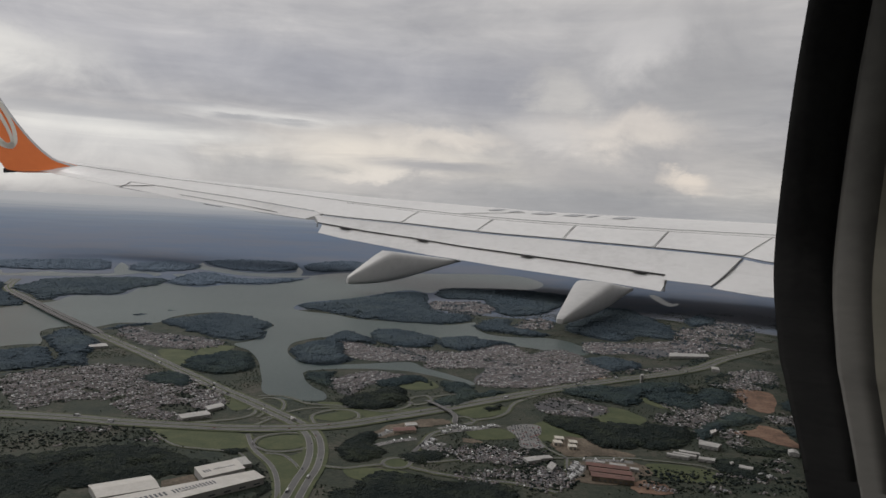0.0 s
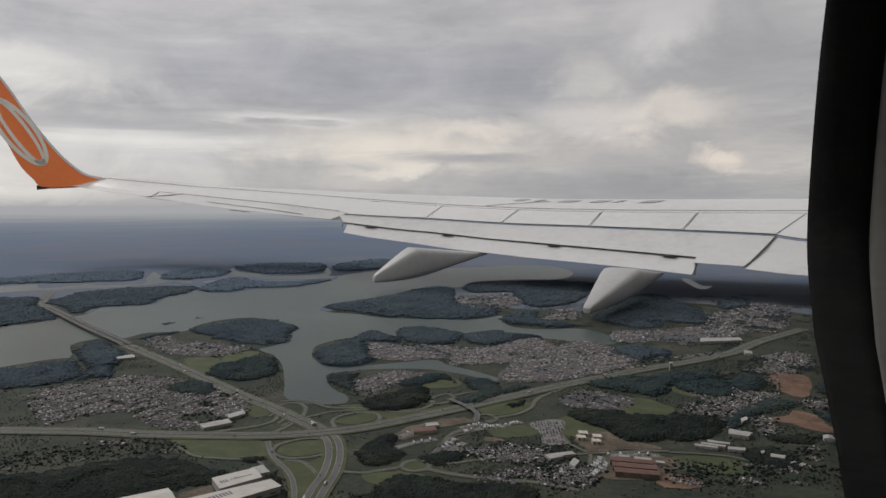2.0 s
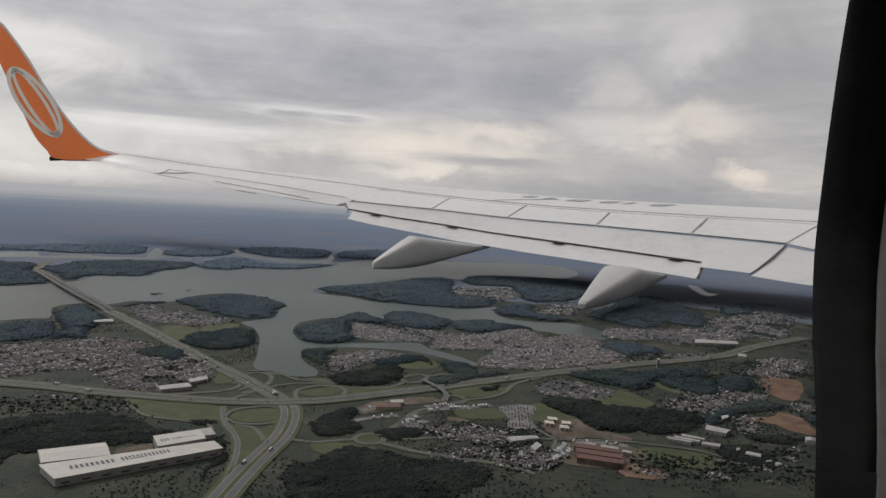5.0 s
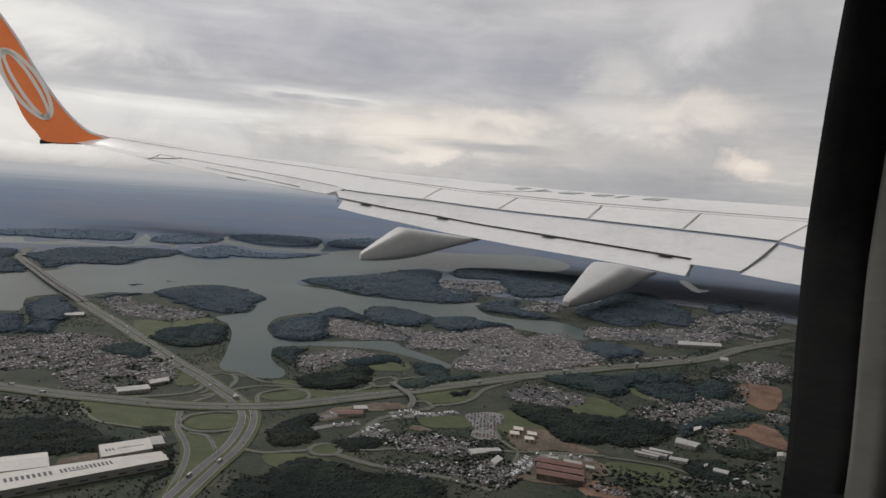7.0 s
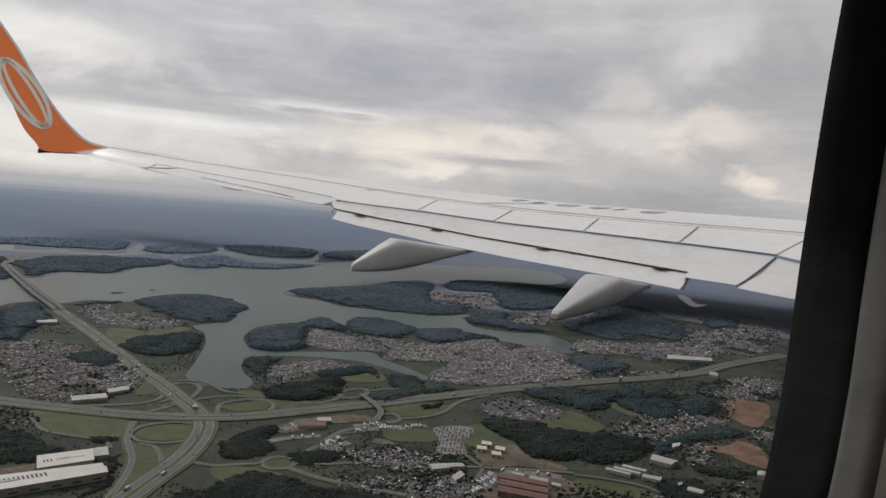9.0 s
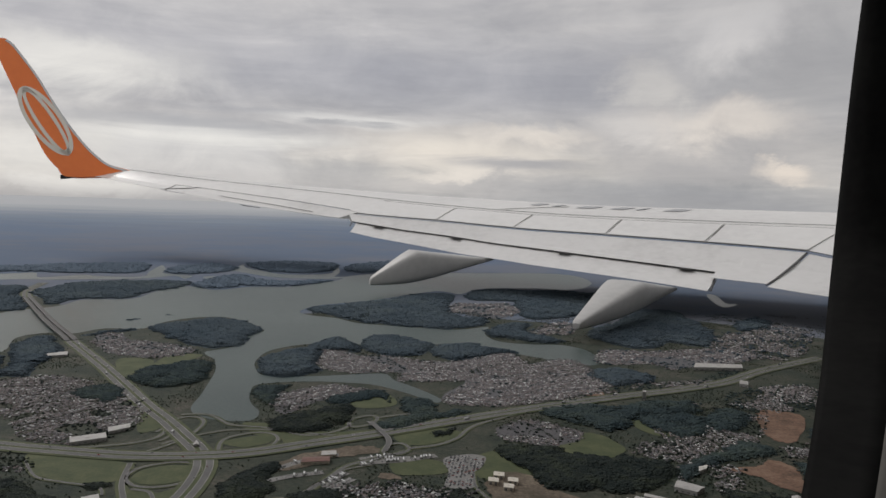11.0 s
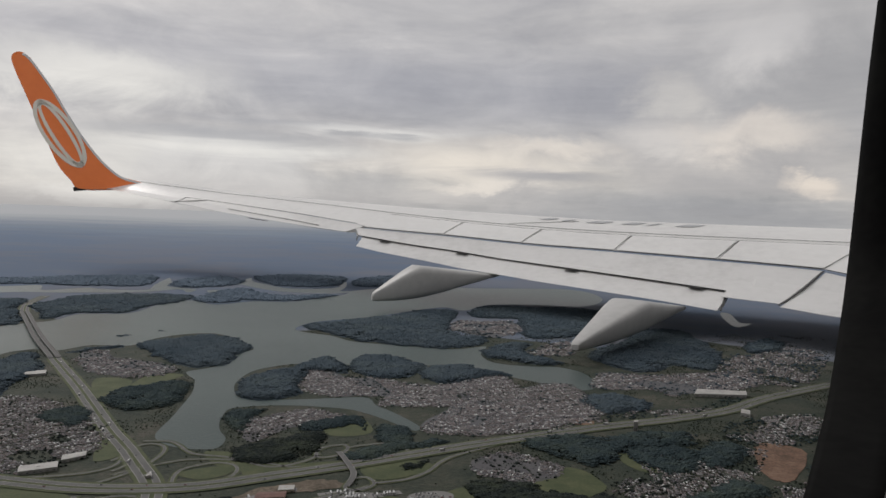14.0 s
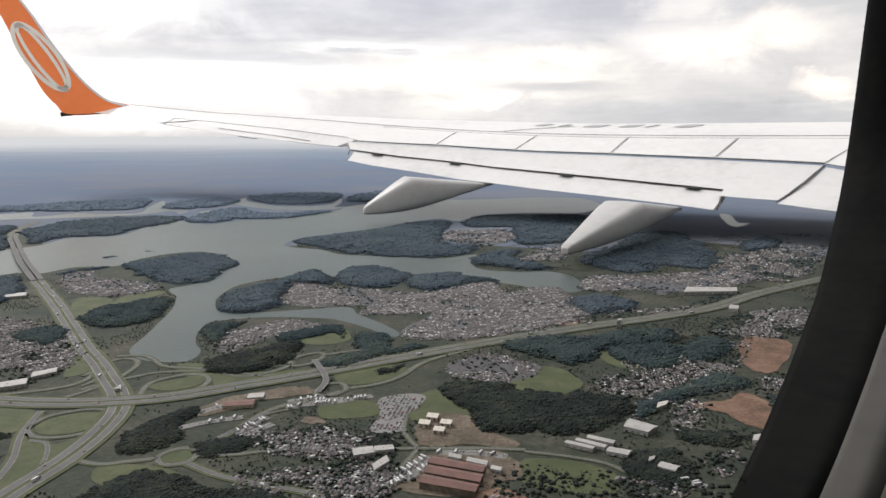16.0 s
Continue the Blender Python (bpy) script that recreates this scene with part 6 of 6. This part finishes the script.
def build_bridge(points):
    """The two bridge decks over the lake, with parapets and rows of piers."""
    line = smooth_line(points, False, 10)
    bridge = tagged(new("bridge"), "long low concrete road bridge with two decks over the lake", "bridge")
    d = np.gradient(line, axis=0)
    nrm = np.stack([-d[:, 1], d[:, 0]], 1) / np.hypot(d[:, 0], d[:, 1])[:, None]
    n = len(line)

    def lift(i):
        return 0.008 + 0.016 * math.sin(math.pi * i / (n - 1)) ** 0.5

    for off in (-0.027, 0.027):
        mids = line + nrm * off

        def beam(name, a, b, z0, z1, material):
            bm = bmesh.new()
            loops = [[bm.verts.new((*(mids[i] + nrm[i] * w), lift(i) + z)) for w, z in ((a, z0), (b, z0), (b, z1), (a, z1))] for i in range(n)]
            for r, s in zip(loops, loops[1:]):
                for k in range(4):
                    bm.faces.new((r[k], r[(k + 1) % 4], s[(k + 1) % 4], s[k]))
            bm.faces.new(loops[0][::-1])
            bm.faces.new(loops[-1])
            part(name, bm, material, bridge)

        beam("deck", -0.017, 0.017, -0.007, 0.0, M_ASPHALT)
        beam("parapet", -0.019, -0.016, -0.008, 0.0030, M_CONCRETE)
        beam("parapet", 0.016, 0.019, -0.008, 0.0030, M_CONCRETE)
        for i in range(3, n - 2, 3):
            bm = bmesh.new()
            top = lift(i) - 0.007
            bmesh.ops.create_cone(bm, cap_ends=True, segments=8, radius1=0.009, radius2=0.007, depth=top + 0.002)
            bmesh.ops.translate(bm, verts=bm.verts, vec=(*mids[i], top / 2 - 0.001))
            part("pier", bm, M_CONCRETE, bridge)


def roof_bars():
    """Dark painted bars in place of the lettering on the warehouse roofs."""
    for (a, b), height, count, size in zip(BAR_ROWS, (0.0315, 0.0315, 0.0335, 0.0335), (9, 13, 3, 11), (0.036, 0.036, 0.028, 0.012)):
        a, b = np.array(a), np.array(b)
        run = b - a
        nrm = np.array((-run[1], run[0])) / np.hypot(*run)
        board = tagged(new("roof_marking"), "row of dark painted bars on a white roof", "roof marking")
        for i in range(count):
            p, q = a + run * (i + 0.18) / count, a + run * (i + 0.74) / count
            link_mesh("painted_bar", [(*(p - nrm * size / 2), height), (*(q - nrm * size / 2), height), (*(q + nrm * size / 2), height), (*(p + nrm * size / 2), height)], [(0, 1, 2, 3)], [M_DARKTEXT], board)


def scattered_bushes(outline, seed):
    """Bushes and single trees over the open land, off the roads and the water, one object."""
    rng = np.random.default_rng(seed)
    edge = np.array(outline, float)
    pts = scatter(edge, 0.0125, rng, 0.5)
    f = np.array([noise.noise(Vector((x * 1.6, y * 1.6, 4.0))) + 0.7 * noise.noise(Vector((x * 5.5, y * 5.5, 8.0))) for x, y in pts])
    pts = pts[(f > 0.16) | ((f > 0.0) & (rng.random(len(pts)) < 0.35)) | (rng.random(len(pts)) < 0.03)]
    pts = pts[~inside(pts, lake)]
    for patch in OPEN_GROUND:
        pts = pts[~inside(pts, patch)]
    for line, width in ROAD_LINES:
        pts = pts[edge_distance(pts, line) > width * 0.62 + 0.008]
    for row in LORRY_ROWS:
        pts = pts[edge_distance(pts, smooth_line(row, False, 6)) > 0.035]
    if len(pts) > 34000:
        pts = pts[rng.permutation(len(pts))[:34000]]
    n = len(pts)
    size = rng.uniform(0.0025, 0.0062, n)
    crown = CLUMP[None] * (1 + rng.uniform(-0.3, 0.3, (n, 6, 1))) * size[:, None, None] * np.array((1, 1, 0.8))
    verts = crown + np.concatenate([pts, size[:, None] * 0.6], 1)[:, None]
    verts[..., 2] = np.maximum(verts[..., 2], 0.0004)
    tris = CLUMP_TRIS[None] + (np.arange(n) * 6)[:, None, None]
    return tagged(bulk_tris("bushes", verts.reshape(-1, 3), tris.reshape(-1, 3), [M_BUSH]), "scattered dark bushes and single trees on open land", "bushes", kind="stuff")




# ---- single buildings ----
building("warehouse", [(-1.181, 2.200), (-1.005, 2.321), (-1.088, 2.434), (-1.266, 2.308)], 0.026, "gable", M_SHED_WALL, M_WHITE_ROOF, "long white-roofed warehouse beside the wood")
building("warehouse", [(-1.051, 2.074), (-0.644, 2.471), (-0.707, 2.539), (-1.172, 2.175)], 0.028, "flat", M_SHED_WALL, M_WHITE_ROOF, "very long white warehouse with dark painted bars on its roof")
building("warehouse", [(-0.875, 2.431), (-0.744, 2.557), (-0.810, 2.656), (-0.947, 2.537)], 0.030, "flat", M_SHED_WALL, M_WHITE_ROOF, "square white warehouse with dark painted bars on its roof")
building("annex", [(-0.678, 2.471), (-0.657, 2.499), (-0.688, 2.544), (-0.710, 2.515)], 0.018, "flat", M_SHED_WALL, M_WHITE_ROOF, "small white annex at the warehouse end")
building("annex", [(-0.786, 2.620), (-0.741, 2.652), (-0.794, 2.730), (-0.837, 2.691)], 0.016, "flat", M_SHED_WALL, M_SHED_WALL, "low grey annex beside the warehouse")
building("factory", [(0.722, 2.836), (0.904, 2.798), (0.911, 2.842), (0.734, 2.882)], 0.022, "gable", M_BROWN, M_RED_ROOF, "long factory hall with a brown-red roof")
building("factory", [(0.723, 2.769), (0.901, 2.732), (0.909, 2.781), (0.729, 2.821)], 0.022, "gable", M_BROWN, M_RED_ROOF, "long factory hall with a brown-red roof")
building("factory", [(0.720, 2.702), (0.895, 2.668), (0.902, 2.714), (0.726, 2.755)], 0.022, "gable", M_BROWN, M_RED_ROOF, "long factory hall with a brown-red roof")
building("shed", [(2.171, 5.182), (2.220, 5.158), (2.247, 5.259), (2.201, 5.285)], 0.020, "flat", M_SHED_WALL, M_PALE_ROOF, "small white block beside the motorway")
building("shed", [(1.976, 5.618), (2.335, 5.691), (2.361, 5.816), (2.025, 5.779)], 0.022, "flat", M_SHED_WALL, M_PALE_ROOF, "very long low white shed near the town")
building("shed", [(1.810, 3.189), (1.854, 3.171), (1.871, 3.234), (1.828, 3.238)], 0.018, "gable", M_SHED_WALL, M_PALE_ROOF, "white-roofed shed among trees")
building("apartment_block", [(0.644, 3.225), (0.688, 3.220), (0.688, 3.264), (0.643, 3.269)], 0.015, "flat", M_CREAM, M_PALE_CREAM, "low cream apartment block on bare brown ground")
building("apartment_block", [(0.626, 3.158), (0.668, 3.154), (0.667, 3.196), (0.625, 3.201)], 0.015, "flat", M_CREAM, M_PALE_CREAM, "low cream apartment block on bare brown ground")
building("apartment_block", [(0.705, 3.174), (0.746, 3.170), (0.747, 3.212), (0.705, 3.217)], 0.015, "flat", M_CREAM, M_PALE_CREAM, "low cream apartment block on bare brown ground")
building("apartment_block", [(0.690, 3.106), (0.731, 3.102), (0.731, 3.142), (0.690, 3.147)], 0.015, "flat", M_CREAM, M_PALE_CREAM, "low cream apartment block on bare brown ground")
building("school", [(-0.177, 3.210), (-0.064, 3.249), (-0.079, 3.307), (-0.185, 3.268)], 0.013, "gable", M_CREAM, M_RED_ROOF, "long school hall with a red tile roof")
building("school", [(-0.120, 3.314), (-0.057, 3.336), (-0.072, 3.385), (-0.131, 3.363)], 0.012, "flat", M_CREAM, M_PALE_ROOF, "pale flat school block with a courtyard")
building("shed", [(0.778, 2.910), (0.821, 2.899), (0.822, 2.925), (0.778, 2.936)], 0.013, "gable", M_SHED_WALL, M_PALE_ROOF, "long pale workshop beside the brown factory")
building("shed", [(0.842, 2.886), (0.911, 2.866), (0.914, 2.895), (0.844, 2.915)], 0.013, "gable", M_SHED_WALL, M_PALE_ROOF, "long pale workshop beside the brown factory")
building("shed", [(0.925, 2.843), (0.960, 2.833), (0.962, 2.857), (0.928, 2.868)], 0.013, "gable", M_SHED_WALL, M_PALE_ROOF, "long pale workshop beside the brown factory")
building("shed", [(0.464, 2.868), (0.528, 2.902), (0.507, 2.948), (0.444, 2.917)], 0.013, "flat", M_SHED_WALL, M_PALE_ROOF, "pale flat-roofed store along the street")
building("shed", [(0.520, 2.910), (0.587, 2.936), (0.573, 2.971), (0.513, 2.949)], 0.013, "flat", M_SHED_WALL, M_PALE_ROOF, "pale flat-roofed store along the street")
building("shed", [(0.559, 2.775), (0.591, 2.847), (0.571, 2.886), (0.541, 2.816)], 0.013, "flat", M_SHED_WALL, M_PALE_ROOF, "pale flat-roofed store along the street")
building("shed", [(1.162, 3.079), (1.256, 3.042), (1.270, 3.062), (1.174, 3.100)], 0.013, "gable", M_SHED_WALL, M_PALE_ROOF, "long low pale shed in a row of three")
building("shed", [(1.199, 3.103), (1.297, 3.060), (1.310, 3.081), (1.212, 3.125)], 0.013, "gable", M_SHED_WALL, M_PALE_ROOF, "long low pale shed in a row of three")
building("shed", [(1.240, 3.133), (1.329, 3.097), (1.339, 3.123), (1.250, 3.159)], 0.013, "gable", M_SHED_WALL, M_PALE_ROOF, "long low pale shed in a row of three")
building("shed", [(1.377, 3.243), (1.458, 3.204), (1.501, 3.261), (1.406, 3.322)], 0.018, "gable", M_SHED_WALL, M_PALE_ROOF, "pale weathered industrial shed roof among trees")
building("shed", [(1.522, 3.459), (1.565, 3.502), (1.578, 3.546), (1.534, 3.515)], 0.014, "flat", M_SHED_WALL, M_WHITE_ROOF, "small white block beside the clay pit")
building("shed", [(1.301, 3.035), (1.371, 3.012), (1.387, 3.050), (1.317, 3.068)], 0.013, "gable", M_SHED_WALL, M_PALE_ROOF, "pale weathered industrial shed roof among trees")
building("shed", [(1.458, 2.943), (1.510, 2.918), (1.530, 2.954), (1.476, 2.980)], 0.013, "gable", M_SHED_WALL, M_PALE_ROOF, "pale weathered industrial shed roof among trees")
building("shed", [(1.434, 2.978), (1.455, 2.998), (1.461, 3.021), (1.440, 3.009)], 0.013, "flat", M_SHED_WALL, M_PALE_ROOF, "pale weathered industrial shed roof among trees")
building("water_tower", [(1.458, 4.621), (1.479, 4.629), (1.488, 4.673), (1.466, 4.665)], 0.060, "flat", M_PALE_ROOF, M_PALE_ROOF, "slim white tower beside the motorway")
building("shed", [(-1.250, 3.224), (-1.136, 3.320), (-1.181, 3.384), (-1.294, 3.286)], 0.016, "flat", M_SHED_WALL, M_PALE_ROOF, "long white-roofed depot beside the road junction")
building("shed", [(-1.180, 3.405), (-1.120, 3.490), (-1.154, 3.543), (-1.218, 3.465)], 0.014, "gable", M_SHED_WALL, M_PALE_ROOF, "white-roofed depot beside the road junction")
building("shed", [(-0.718, 3.320), (-0.697, 3.332), (-0.711, 3.359), (-0.729, 3.349)], 0.012, "gable", M_SHED_WALL, M_PALE_ROOF, "small white toll office by the slip roads")
building("shed", [(-2.518, 4.806), (-2.414, 4.878), (-2.473, 4.968), (-2.575, 4.896)], 0.014, "gable", M_SHED_WALL, M_PALE_ROOF, "pale shed on the wooded shore")

for k, yard in enumerate(YARDS):
    sheet("yard", np.array(yard), 0.0026, M_BROWN, "brown bare yard between warehouses", category="yard")
sheet("parking_lot", ragged(smooth_line(LOT, True, 4), 0.004, 77, 8.0), 0.0026, M_CONCRETE, "pale grey paved parking lot", category="parking lot")
build_bridge(TRUNK[2:5])
roof_bars()
scattered_bushes(SCRUB, 900)

# ---- vehicles ----
M_CAR_WHITE = surface("white_vehicle_paint", ((0.42, 0.42, 0.42), (0.52, 0.52, 0.52)), 40, 0.35, 4)
M_CAR_GREY = surface("grey_vehicle_paint", ((0.12, 0.12, 0.13), (0.2, 0.2, 0.21)), 40, 0.35, 4)
M_CAR_RED = surface("red_vehicle_paint", ((0.25, 0.03, 0.03), (0.3, 0.05, 0.04)), 40, 0.35, 4)
rng = np.random.default_rng(5)
fleet = [
    vehicle("car", 0.0115, 0.005, 0.004, M_CAR_WHITE, "small white car with dark windows on asphalt"),
    vehicle("car", 0.0115, 0.005, 0.004, M_CAR_GREY, "small grey car with dark windows on asphalt"),
    vehicle("car", 0.0115, 0.005, 0.004, M_CAR_RED, "small red car with dark windows on asphalt"),
    vehicle("lorry", 0.032, 0.007, 0.010, M_CAR_WHITE, "white box lorry with a dark cab on asphalt"),
]
used = set()


def park(kind, x, y, z, heading, group):
    m = pose(x, y, z, 0, 0, math.degrees(heading))
    if kind not in used:
        used.add(kind)
        fleet[kind].matrix_world = m
        fleet[kind]["group"] = group
        return
    copy_thing(fleet[kind], m)["group"] = group


# traffic on the two main roads
for line, width, deck in ((ROAD_LINES[0][0], 0.088, 0.0041), (ROAD_LINES[1][0], 0.092, 0.0053)):
    first = 0.04 if deck < 0.005 else 0.08
    for i in range(26):
        share = first + (0.97 - first) * (i + rng.uniform(-0.4, 0.4)) / 26
        p, h = along(line, min(max(share, first), 0.99))
        side = -1 if i % 2 else 1
        off = side * (0.27 + rng.choice((-0.09, 0.09))) * width
        park(int(rng.choice((0, 1, 1, 2, 3), 1)[0]), p[0] - math.sin(h) * off, p[1] + math.cos(h) * off, deck, h + (math.pi if side > 0 else 0), "traffic on the main roads")
# lorries and cars parked in rows
for number, row in enumerate(LORRY_ROWS):
    line = smooth_line(row, False, 6)
    length = sum(math.dist(a, b) for a, b in zip(line, line[1:]))
    v, f = ribbon(line, 0.040, 0.0022 + 8e-6 * number)
    tagged(link_mesh("pavement", v, f, [M_CONCRETE]), "pale worn paved strip for parked vehicles", "pavement", kind="structure")
    count = max(5, min(26, int(length / 0.014)))
    for i in range(count):
        if rng.random() < 0.15:
            continue
        p, h = along(line, (i + 0.5 + rng.uniform(-0.2, 0.2)) / count)
        kind = int(rng.choice((0, 3, 1, 3, 3) if number % 2 else (0, 0, 1, 3, 0, 3), 1)[0])
        park(kind, p[0] + rng.normal(0, 0.003), p[1] + rng.normal(0, 0.003), 0.0024, h + 1.2 + rng.normal(0, 0.12), "vehicles parked in rows")
# cars in the lot
lot = np.array(LOT)
spots = scatter(lot, 0.016, rng, 0.08)
for i, (x, y) in enumerate(spots[:190]):
    if rng.random() < 0.62:
        park(int(rng.choice((0, 1, 1, 1, 0, 2), 1)[0]), x, y, 0.0029, 0.7 + 1.57 * (i % 2), "cars in the parking lot")
